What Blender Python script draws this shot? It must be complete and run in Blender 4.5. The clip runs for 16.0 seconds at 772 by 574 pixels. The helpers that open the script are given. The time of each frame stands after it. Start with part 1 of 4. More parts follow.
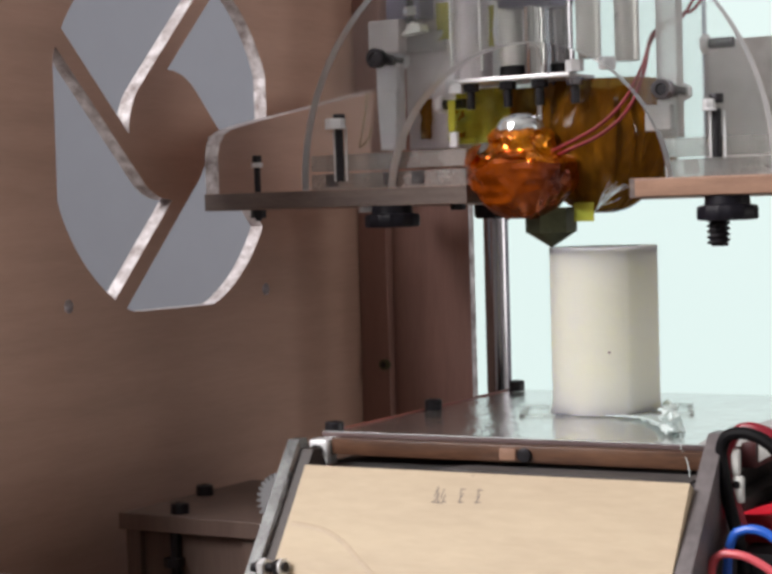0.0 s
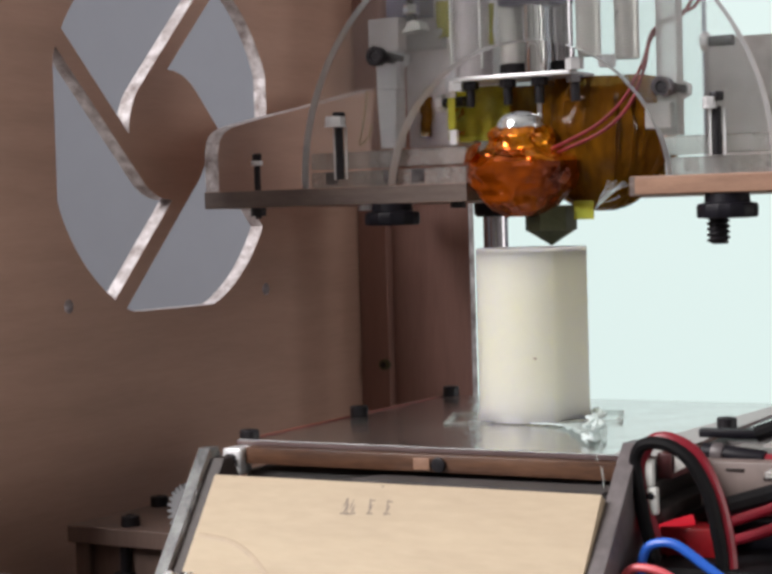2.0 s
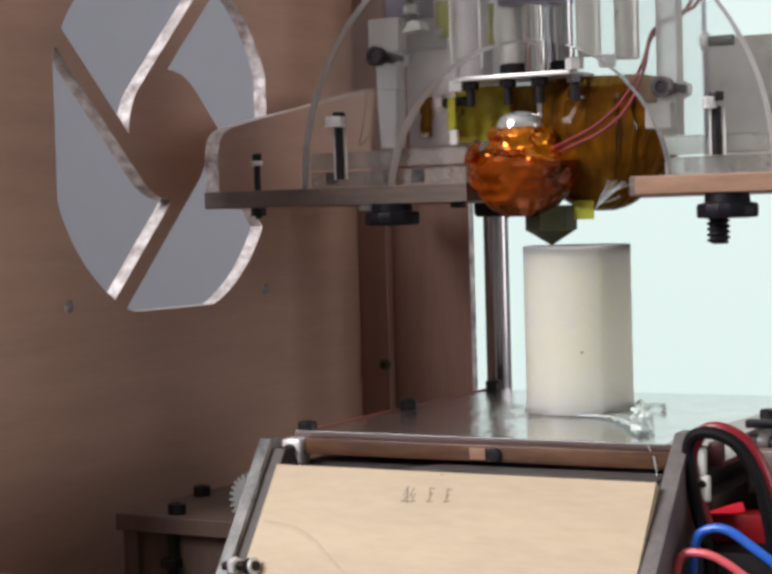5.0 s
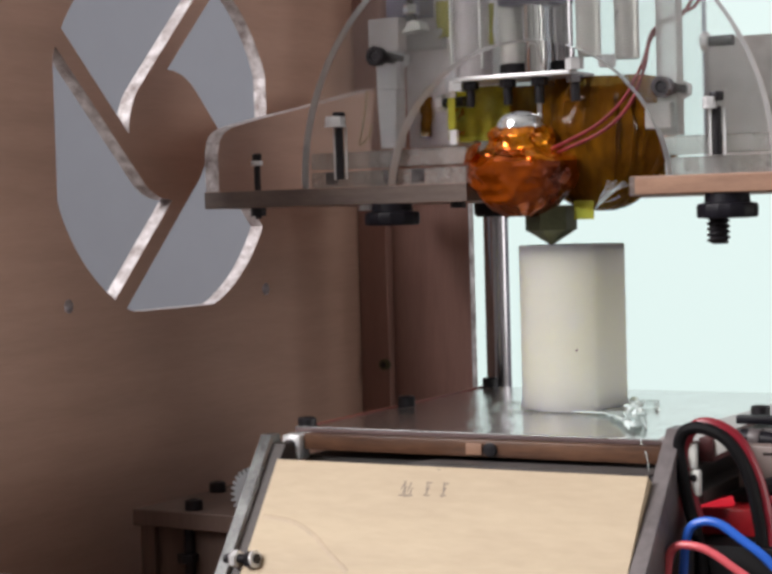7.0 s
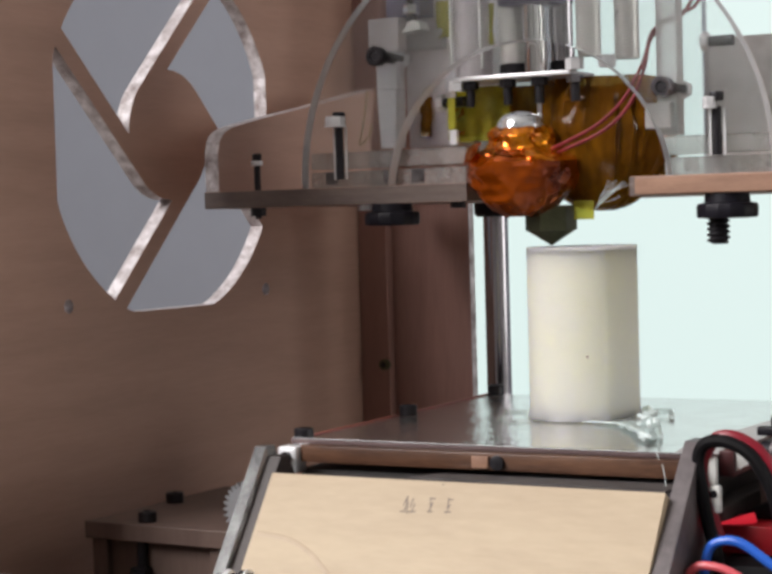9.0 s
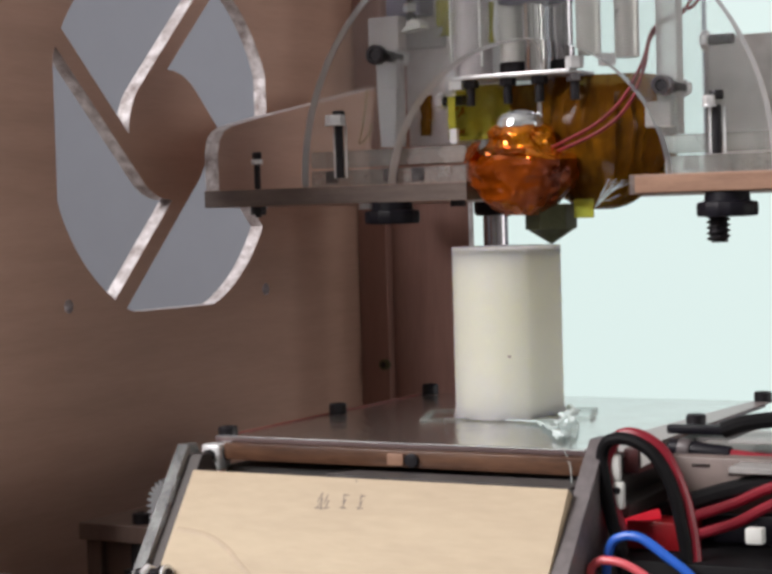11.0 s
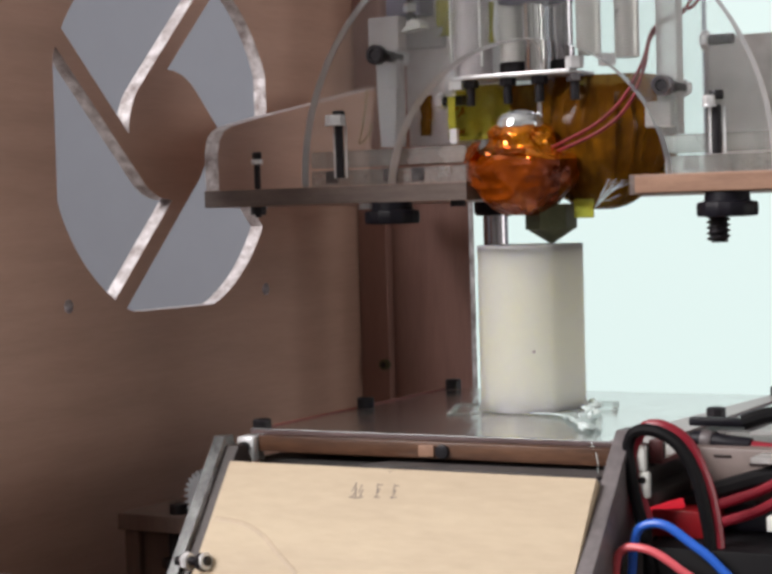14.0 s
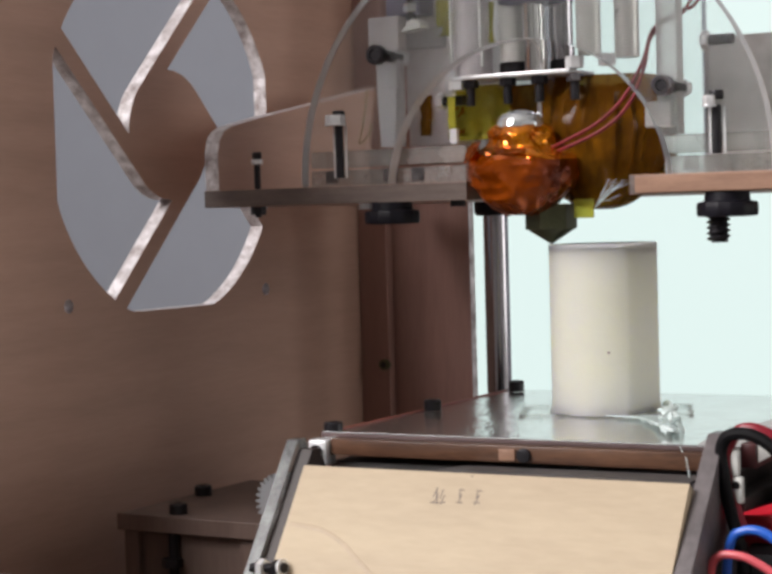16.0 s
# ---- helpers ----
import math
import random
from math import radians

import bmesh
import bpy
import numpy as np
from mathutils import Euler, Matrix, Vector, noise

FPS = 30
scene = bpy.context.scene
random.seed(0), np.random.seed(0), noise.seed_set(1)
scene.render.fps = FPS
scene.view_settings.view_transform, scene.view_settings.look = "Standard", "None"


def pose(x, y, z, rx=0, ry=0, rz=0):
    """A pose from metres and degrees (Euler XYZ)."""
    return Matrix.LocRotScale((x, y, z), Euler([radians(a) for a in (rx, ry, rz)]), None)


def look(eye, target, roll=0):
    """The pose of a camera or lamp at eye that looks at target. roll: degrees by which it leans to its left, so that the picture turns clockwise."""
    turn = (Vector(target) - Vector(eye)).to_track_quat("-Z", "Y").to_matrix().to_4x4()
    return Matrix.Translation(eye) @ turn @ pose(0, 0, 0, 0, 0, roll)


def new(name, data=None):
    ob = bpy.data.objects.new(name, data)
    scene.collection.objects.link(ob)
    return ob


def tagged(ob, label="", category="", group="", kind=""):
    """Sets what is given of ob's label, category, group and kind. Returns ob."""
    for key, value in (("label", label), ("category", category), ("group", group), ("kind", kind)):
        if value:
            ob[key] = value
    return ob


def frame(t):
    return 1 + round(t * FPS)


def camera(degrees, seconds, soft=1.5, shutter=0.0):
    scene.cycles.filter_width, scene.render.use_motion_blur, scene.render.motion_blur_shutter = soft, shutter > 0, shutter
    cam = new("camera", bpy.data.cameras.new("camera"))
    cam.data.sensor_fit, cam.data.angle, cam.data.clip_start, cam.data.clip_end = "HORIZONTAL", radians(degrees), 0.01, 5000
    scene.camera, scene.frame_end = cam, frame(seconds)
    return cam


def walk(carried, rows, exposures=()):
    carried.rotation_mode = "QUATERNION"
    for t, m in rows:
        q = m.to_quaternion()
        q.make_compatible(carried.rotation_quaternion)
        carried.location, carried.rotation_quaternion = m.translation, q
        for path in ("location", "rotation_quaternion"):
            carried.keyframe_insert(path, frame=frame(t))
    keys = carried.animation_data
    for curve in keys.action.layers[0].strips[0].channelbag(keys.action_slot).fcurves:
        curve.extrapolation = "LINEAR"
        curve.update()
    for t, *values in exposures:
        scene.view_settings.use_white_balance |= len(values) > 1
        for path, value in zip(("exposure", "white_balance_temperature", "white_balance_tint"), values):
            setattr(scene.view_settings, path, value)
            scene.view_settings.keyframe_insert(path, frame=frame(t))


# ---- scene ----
# Small desktop printer seen through its open front. Plans are in millimetres; the table top is z = 0.
TABLE = 110.0   # height of the build platform's screw heads over the table


def V(x, y, z):
    return Vector((x / 1000, y / 1000, (z + TABLE) / 1000))


# ---- camera ----
cam = camera(24.08, 16.0, soft=3.4)
EYE = V(257.1, -409.4, 55.6)
AIM = V(4.5, 21.7, 35.8)
walk(cam, [(0.0, look(EYE, AIM, -1.6)), (16.0, look(EYE, AIM, -1.6))], exposures=[(0.0, 0.0), (1.5, -0.03), (3.0, -0.08), (4.0, -0.05), (6.5, 0.0), (8.0, 0.0), (9.0, -0.03), (10.7, -0.08), (11.5, -0.06), (12.5, -0.04), (14.0, 0.0), (16.0, 0.0)])

# ---- light ----
world = bpy.data.worlds.new("sky")
world.use_nodes = True
scene.world = world
sky = world.node_tree.nodes.new("ShaderNodeTexSky")
sky.sky_type, sky.sun_disc = "NISHITA", False
sky.sun_elevation, sky.sun_rotation = radians(35), radians(160)
world.node_tree.links.new(sky.outputs[0], world.node_tree.nodes["Background"].inputs[0])
world.node_tree.nodes["Background"].inputs[1].default_value = 0.08


def window_lamp(name, eye, aim, w, h, watts, colour):
    lamp = bpy.data.lights.new(name, "AREA")
    lamp.shape, lamp.size, lamp.size_y, lamp.energy, lamp.color = "RECTANGLE", w, h, watts, colour
    ob = new(name, lamp)
    ob.matrix_world = look(eye, aim)
    return tagged(ob, kind="structure")


# daylight from a high window in front of the printer, and from a low window beside it
window_lamp("window_light", (-0.75, -1.3, 1.22), (0.0, 0.0, 0.15), 0.8, 0.8, 42, (1.0, 0.955, 0.945))
window_lamp("side_window_light", (1.42, 0.42, 0.36), (-0.1, 0.13, 0.11), 0.9, 0.7, 6.6, (1.0, 0.98, 0.94))


# ---- materials ----
def mat(name, colour, rough=0.5, metal=0.0, grain=None, spread=0.25, bump=0.0, scale=60.0, stretch=(1, 1, 1), **more):
    """A surface with broad stains and fine grain over one base colour."""
    m = bpy.data.materials.new(name)
    m.use_nodes = True
    nt = m.node_tree
    b = nt.nodes["Principled BSDF"]
    b.inputs["Roughness"].default_value, b.inputs["Metallic"].default_value = rough, metal
    for key, value in more.items():
        b.inputs[key.replace("_", " ")].default_value = value
    tc = nt.nodes.new("ShaderNodeTexCoord")
    mp = nt.nodes.new("ShaderNodeMapping")
    mp.inputs["Scale"].default_value = stretch
    nt.links.new(tc.outputs["Object"], mp.inputs[0])
    mixes = []
    for sc, det in ((scale, 6), (scale * 9, 3)):
        n = nt.nodes.new("ShaderNodeTexNoise")
        n.inputs["Scale"].default_value, n.inputs["Detail"].default_value = sc, det
        nt.links.new(mp.outputs[0], n.inputs["Vector"])
        mixes.append(n)
    add = nt.nodes.new("ShaderNodeMath")
    add.operation = "MULTIPLY_ADD"
    nt.links.new(mixes[1].outputs[0], add.inputs[0])
    add.inputs[1].default_value = 0.45
    nt.links.new(mixes[0].outputs[0], add.inputs[2])
    ramp = nt.nodes.new("ShaderNodeValToRGB")
    dark = tuple(c * (1 - spread) for c in colour) if grain is None else grain
    ramp.color_ramp.elements[0].position, ramp.color_ramp.elements[1].position = 0.5, 0.95
    ramp.color_ramp.elements[0].color, ramp.color_ramp.elements[1].color = (*dark, 1), (*colour, 1)
    nt.links.new(add.outputs[0], ramp.inputs[0])
    nt.links.new(ramp.outputs[0], b.inputs["Base Color"])
    rr = nt.nodes.new("ShaderNodeMapRange")
    rr.inputs["To Min"].default_value, rr.inputs["To Max"].default_value = max(rough - 0.08, 0.02), min(rough + 0.1, 1)
    nt.links.new(mixes[0].outputs[0], rr.inputs[0])
    nt.links.new(rr.outputs[0], b.inputs["Roughness"])
    if bump:
        bp = nt.nodes.new("ShaderNodeBump")
        bp.inputs["Strength"].default_value, bp.inputs["Distance"].default_value = bump, 0.0006
        nt.links.new(add.outputs[0], bp.inputs["Height"])
        nt.links.new(bp.outputs[0], b.inputs["Normal"])
        nt.links.new(bp.outputs[0], b.inputs["Coat Normal"])
    return m


PLY = mat("plywood", (0.485, 0.302, 0.235), 0.5, grain=(0.41, 0.254, 0.196), bump=0.15, scale=14, stretch=(1, 1, 9))
PLY_X = mat("plywood_crossways", (0.485, 0.302, 0.235), 0.5, grain=(0.41, 0.254, 0.196), bump=0.15, scale=14, stretch=(9, 9, 1))
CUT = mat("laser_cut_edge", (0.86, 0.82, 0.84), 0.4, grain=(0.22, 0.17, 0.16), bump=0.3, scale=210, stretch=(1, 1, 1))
# plywood darkened for the shade that falls on the low carriage box
BOX_PLY = mat("shaded_plywood", (0.17, 0.115, 0.095), 0.55, grain=(0.11, 0.07, 0.058), bump=0.15, scale=14, stretch=(9, 9, 1))
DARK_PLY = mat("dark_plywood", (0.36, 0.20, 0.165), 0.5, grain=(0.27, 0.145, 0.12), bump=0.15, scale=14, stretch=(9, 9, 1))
PALE = mat("pale_birch", (0.57, 0.462, 0.318), 0.5, grain=(0.46, 0.355, 0.235), bump=0.1, scale=16, stretch=(1, 4, 4))
BAR = mat("brown_bar_wood", (0.17, 0.083, 0.047), 0.35, grain=(0.055, 0.026, 0.017), bump=0.2, scale=30, stretch=(1, 6, 6))
RAIL = mat("reddish_rail", (0.30, 0.09, 0.07), 0.5, spread=0.3, scale=60)
BURNT = mat("burnt_edge", (0.20, 0.155, 0.135), 0.55, grain=(0.12, 0.09, 0.08), bump=0.2, scale=60, stretch=(1, 1, 8))
BAR_LIGHT = mat("reddish_wood", (0.42, 0.245, 0.165), 0.5, grain=(0.27, 0.15, 0.10), bump=0.15, scale=60, stretch=(1, 1, 6))
STEEL = mat("steel", (0.44, 0.42, 0.45), 0.14, 1.0, spread=0.15, scale=90)
CHROME = mat("bright_chrome", (0.86, 0.85, 0.84), 0.09, 1.0, spread=0.1, scale=90)
NUT = mat("zinc_nut", (0.92, 0.93, 0.95), 0.35, 0.45, spread=0.1, scale=90)
BLACK = mat("black_oxide", (0.025, 0.023, 0.028), 0.38, 0.4, spread=0.4, scale=90)
BLACK_PLASTIC = mat("black_plastic", (0.010, 0.009, 0.015), 0.45, spread=0.4, scale=90, Specular_IOR_Level=0.25)
SHEET = mat("grey_film", (0.19, 0.17, 0.158), 0.14, spread=0.3, scale=60, bump=0.9, stretch=(1, 0.6, 1), Specular_IOR_Level=1.0, Coat_Weight=1.0, Coat_Roughness=0.05, Coat_IOR=1.8)
SHEET_EDGE = mat("film_edge", (0.16, 0.11, 0.11), 0.4, spread=0.3, scale=60)
ACRYL = mat("clear_acrylic", (0.93, 0.95, 0.95), 0.10, spread=0.03, Transmission_Weight=0.96, IOR=1.2)
WHITISH = mat("white_acrylic", (0.92, 0.92, 0.95), 0.3, grain=(0.74, 0.73, 0.77), scale=45, bump=0.12, Transmission_Weight=0.15, IOR=1.2)
FROST = mat("frosted_acrylic", (0.86, 0.85, 0.84), 0.3, spread=0.25, scale=40, bump=0.1, Transmission_Weight=0.62, IOR=1.2)
HAZE = mat("hazy_acrylic", (0.76, 0.70, 0.69), 0.35, grain=(0.40, 0.35, 0.34), scale=20, bump=0.2, Transmission_Weight=0.5, IOR=1.2)
BAR_ACRYL = mat("clear_bar_acrylic", (0.90, 0.88, 0.86), 0.2, spread=0.35, scale=70, bump=0.2, Transmission_Weight=0.72, IOR=1.05)
EDGE = mat("acrylic_edge", (0.93, 0.95, 0.97), 0.22, spread=0.12, scale=70, Transmission_Weight=0.25, IOR=1.3)
GEAR = mat("white_gear_plastic", (0.50, 0.51, 0.53), 0.3, spread=0.15, scale=70, Transmission_Weight=0.55, IOR=1.2)
SMOKE = mat("grey_acrylic", (0.19, 0.165, 0.17), 0.4, grain=(0.085, 0.07, 0.075), scale=60, bump=0.1, Transmission_Weight=0.15)
ACR_EDGE = mat("worn_acrylic_edge", (0.27, 0.285, 0.285), 0.2, grain=(0.08, 0.08, 0.085), scale=110, bump=0.2, Transmission_Weight=0.25)
# near-black brown that paints shade into narrow gaps
SHADE = mat("dark_brown_shade", (0.04, 0.027, 0.025), 0.45, spread=0.4, scale=60)
GREY_EDGE = mat("grey_acrylic_edge", (0.20, 0.20, 0.205), 0.22, grain=(0.05, 0.045, 0.05), scale=45)
# one tape in two colours: lit above the shoulder, shaded below it
LIT_AMBER = mat("lit_amber_tape", (1.0, 0.36, 0.002), 0.13, 0.8, grain=(0.40, 0.055, 0.001), scale=38, bump=0.15, Coat_Weight=0.6, Coat_Roughness=0.03, Coat_IOR=1.5)
SHADED_AMBER = mat("shaded_amber_tape", (0.60, 0.12, 0.002), 0.12, 0.6, grain=(0.15, 0.018, 0.001), scale=30, bump=0.1, Coat_Weight=0.4, Coat_Roughness=0.03, Coat_IOR=1.45)
AMBER_FILM = mat("amber_film", (0.42, 0.185, 0.012), 0.16, grain=(0.14, 0.050, 0.006), scale=50, bump=0.5, stretch=(1, 1, 0.35), Transmission_Weight=0.3, IOR=1.2, Coat_Weight=0.3, Coat_Roughness=0.1)
LIME_FILM = mat("yellow_film", (0.82, 0.78, 0.12), 0.15, spread=0.3, scale=60, bump=0.2, Transmission_Weight=0.55, IOR=1.2)
DARK_CORE = mat("charred_core", (0.10, 0.04, 0.02), 0.5, spread=0.5, scale=60)
PALE_FILM = mat("pale_amber_film", (0.80, 0.62, 0.36), 0.12, spread=0.4, scale=80, Transmission_Weight=0.4, IOR=1.2, Coat_Weight=0.6)
MILK = mat("milky_acrylic", (0.84, 0.79, 0.81), 0.38, grain=(0.60, 0.55, 0.56), scale=30, bump=0.15, Transmission_Weight=0.25, IOR=1.15)
LEAD = mat("red_lead", (0.25, 0.012, 0.02), 0.5, spread=0.3, scale=90)
PLATE_GREY = mat("brownish_grey_plate", (0.24, 0.19, 0.175), 0.4, spread=0.35, scale=40)
MAUVE = mat("mauve_plate", (0.40, 0.34, 0.34), 0.3, spread=0.2, scale=50)
DARK_RED = mat("dark_red_wood", (0.085, 0.018, 0.02), 0.4, spread=0.4, scale=70)
# bluish white that paints the highlight on the tape's glossy top
WRAP_GLINT = mat("wrap_highlight_white", (0.90, 0.95, 0.98), 0.16, 0.75, spread=0.25, scale=80, bump=0.5)
BRASS = mat("tarnished_brass", (0.16, 0.17, 0.10), 0.34, 0.85, spread=0.35, scale=120)
PLASTIC = mat("ivory_plastic", (0.95, 0.96, 0.70), 0.40, spread=0.03, scale=60, bump=0.03, Subsurface_Weight=1.0, Subsurface_Scale=0.025, Subsurface_Radius=(1.0, 0.97, 0.7))
SKIRT = mat("thin_clear_plastic", (0.85, 0.88, 0.86), 0.25, spread=0.1, Transmission_Weight=0.85, IOR=1.08)
STRAND = mat("plastic_strand", (0.82, 0.93, 0.92), 0.45, spread=0.08, scale=120)
RED = mat("red_cable", (0.30, 0.013, 0.03), 0.35, spread=0.25, scale=90)
PINK = mat("pink_cable", (0.85, 0.14, 0.17), 0.35, spread=0.2, scale=90)
BLUE = mat("blue_cable", (0.03, 0.16, 0.75), 0.35, spread=0.2, scale=90)
CABLE = mat("black_cable", (0.006, 0.0055, 0.007), 0.6, spread=0.4, scale=90, Specular_IOR_Level=0.2)
TUBE = mat("grey_tube", (0.62, 0.61, 0.58), 0.3, 0.35, spread=0.15, scale=60)
WHITE = mat("white_nylon", (0.82, 0.83, 0.80), 0.4, spread=0.1, scale=90)
BOARD = mat("red_circuit_board", (0.40, 0.012, 0.02), 0.32, spread=0.4, scale=60)
VIOLET = mat("violet_grey_metal", (0.24, 0.23, 0.34), 0.35, 0.5, spread=0.25, scale=60)
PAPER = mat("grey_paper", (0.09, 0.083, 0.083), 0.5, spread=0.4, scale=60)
GRAIN = mat("dark_grain", (0.56, 0.44, 0.31), 0.5, spread=0.2)
PENCIL = mat("pencil", (0.24, 0.19, 0.16), 0.6, spread=0.3)
WALL = mat("grey_paint", (0.285, 0.30, 0.345), 0.8, spread=0.06, scale=4)
PALE_WALL = mat("pale_grey_paint", (0.50, 0.50, 0.49), 0.8, spread=0.05, scale=4)
WHITE_WALL = mat("white_paint", (0.80, 0.79, 0.76), 0.8, spread=0.05, scale=4)
TABLE_TOP = mat("table_wood", (0.16, 0.11, 0.075), 0.5, spread=0.35, scale=8, stretch=(1, 8, 1))
FLOOR = mat("floor_wood", (0.34, 0.24, 0.16), 0.5, spread=0.35, scale=5, stretch=(8, 1, 1))

GLOW = bpy.data.materials.new("daylight")
GLOW.use_nodes = True
_g = GLOW.node_tree.nodes["Principled BSDF"]
_g.inputs["Base Color"].default_value = (0.05, 0.05, 0.05, 1)
_g.inputs["Emission Color"].default_value = (0.83, 1.0, 0.965, 1)
_g.inputs["Emission Strength"].default_value = 0.86


LED = bpy.data.materials.new("red_led")
LED.use_nodes = True
_l = LED.node_tree.nodes["Principled BSDF"]
_l.inputs["Base Color"].default_value = (0.6, 0.02, 0.03, 1)
_l.inputs["Emission Color"].default_value = (1.0, 0.03, 0.06, 1)
_l.inputs["Emission Strength"].default_value = 0.45


# ---- shapes (plans in millimetres, about the object's own origin) ----
def bm_box(x0, x1, y0, y1, z0, z1, bevel=0.0, bm=None):
    bm = bm or bmesh.new()
    vs = bmesh.ops.create_cube(bm, size=1)["verts"]
    for v in vs:
        v.co = Vector(((x0 + x1) / 2 + v.co.x * (x1 - x0), (y0 + y1) / 2 + v.co.y * (y1 - y0), (z0 + z1) / 2 + v.co.z * (z1 - z0)))
    if bevel:
        es = list({e for v in vs for e in v.link_edges})
        bmesh.ops.bevel(bm, geom=es, offset=bevel, segments=2, profile=0.5, affect="EDGES")
    return bm


def bm_rod(a, b, r, sides=20, r2=None, bevel=0.0, bm=None):
    bm = bm or bmesh.new()
    a, b = Vector(a), Vector(b)
    m = Matrix.Translation((a + b) / 2) @ (b - a).to_track_quat("Z", "Y").to_matrix().to_4x4()
    vs = bmesh.ops.create_cone(bm, cap_ends=True, segments=sides, radius1=r, radius2=r if r2 is None else r2, depth=(b - a).length, matrix=m)["verts"]
    if bevel:
        es = [e for e in {e for v in vs for e in v.link_edges} if any(len(f.verts) > 4 for f in e.link_faces)]
        bmesh.ops.bevel(bm, geom=es, offset=bevel, segments=2, profile=0.5, affect="EDGES")
    return bm


def bm_lathe(rings, sides=32, bm=None, at=(0, 0, 0)):
    """rings: radius and height from bottom to top, closed by caps."""
    bm = bm or bmesh.new()
    rows = []
    for r, z in rings:
        rows.append([bm.verts.new((at[0] + r * math.cos(2 * math.pi * i / sides), at[1] + r * math.sin(2 * math.pi * i / sides), at[2] + z)) for i in range(sides)])
    for a, b in zip(rows, rows[1:]):
        for i in range(sides):
            bm.faces.new((a[i], a[(i + 1) % sides], b[(i + 1) % sides], b[i]))
    bm.faces.new(rows[0][::-1])
    bm.faces.new(rows[-1])
    return bm


def smooth_line(pts, n=8):
    pts = [Vector(p) for p in pts]
    out = []
    for i in range(len(pts) - 1):
        p0, p1, p2, p3 = pts[max(i - 1, 0)], pts[i], pts[i + 1], pts[min(i + 2, len(pts) - 1)]
        for k in range(n):
            u = k / n
            out.append(0.5 * (2 * p1 + (p2 - p0) * u + (2 * p0 - 5 * p1 + 4 * p2 - p3) * u * u + (3 * p1 - p0 - 3 * p2 + p3) * u ** 3))
    return out + [pts[-1]]


def bm_tube(pts, r, sides=10, n=8, bm=None):
    bm = bm or bmesh.new()
    line = smooth_line(pts, n)
    rows, side = [], None
    for i, p in enumerate(line):
        way = (line[min(i + 1, len(line) - 1)] - line[max(i - 1, 0)]).normalized()
        side = (side - way * side.dot(way)).normalized() if side else way.orthogonal().normalized()
        up = way.cross(side)
        rows.append([bm.verts.new(p + r * (math.cos(a) * side + math.sin(a) * up)) for a in (2 * math.pi * k / sides for k in range(sides))])
    for a, b in zip(rows, rows[1:]):
        for k in range(sides):
            bm.faces.new((a[k], a[(k + 1) % sides], b[(k + 1) % sides], b[k]))
    bm.faces.new(rows[0][::-1])
    bm.faces.new(rows[-1])
    return bm


def bm_sheet(loops, thick, turn, bevel=0.0):
    """A flat sheet cut from loops (the first is the outline, the rest are holes), thick along its own normal, set by the matrix turn."""
    cu = bpy.data.curves.new("cut", "CURVE")
    cu.dimensions, cu.fill_mode, cu.extrude = "2D", "BOTH", thick / 2
    cu.bevel_depth, cu.offset = bevel, -bevel
    for pts in loops:
        s = cu.splines.new("POLY")
        s.points.add(len(pts) - 1)
        for q, p in zip(s.points, pts):
            q.co = (p[0], p[1], 0, 1)
        s.use_cyclic_u = True
    ob = bpy.data.objects.new("cut", cu)
    me = bpy.data.meshes.new_from_object(ob)
    bm = bmesh.new()
    bm.from_mesh(me)
    bmesh.ops.transform(bm, matrix=turn, verts=bm.verts)
    bmesh.ops.remove_doubles(bm, verts=bm.verts, dist=1e-4)
    bpy.data.objects.remove(ob)
    bpy.data.meshes.remove(me)
    bpy.data.curves.remove(cu)
    return bm


# a sheet's plan (u, v) stands in the y-z plane or in the x-z plane
YZ = Matrix(((0, 0, 1, 0), (1, 0, 0, 0), (0, 1, 0, 0), (0, 0, 0, 1)))
XZ = Matrix(((1, 0, 0, 0), (0, 0, -1, 0), (0, 1, 0, 0), (0, 0, 0, 1)))


def mesh_of(name, bm, materials, smooth=True, rim=None):
    """rim: a unit axis; faces that do not look along it take the second material (the sheet's cut edges)."""
    bmesh.ops.scale(bm, vec=(0.001, 0.001, 0.001), verts=bm.verts)
    bmesh.ops.recalc_face_normals(bm, faces=bm.faces)
    mats = materials if isinstance(materials, (list, tuple)) else [materials]
    for f in bm.faces:
        f.smooth = False
        if rim is not None and abs(f.normal.dot(Vector(rim))) < 0.5:
            f.material_index = 1
    if smooth:
        for e in bm.edges:
            e.smooth = len(e.link_faces) == 2 and e.link_faces[0].normal.angle(e.link_faces[1].normal, 3) < 0.6
        for f in bm.faces:
            f.smooth = True
    me = bpy.data.meshes.new(name)
    bm.to_mesh(me)
    bm.free()
    for m in mats:
        me.materials.append(m)
    return me


def part(name, bm, material, parent, label="", smooth=True, rim=None):
    ob = new(name, mesh_of(name, bm, material, smooth, rim))
    ob.parent = parent
    return tagged(ob, label)


def thing(name, label, category, at=None, group=""):
    ob = new(name)
    ob.empty_display_size = 0.01
    ob.matrix_world = at or Matrix.Translation(V(0, 0, 0))
    return tagged(ob, label, category, group)


def solid(name, bm, material, label, category="", kind="", at=None, smooth=True, rim=None, group=""):
    ob = new(name, mesh_of(name, bm, material, smooth, rim))
    ob.matrix_world = at or Matrix.Translation(V(0, 0, 0))
    return tagged(ob, label, category, group, kind)


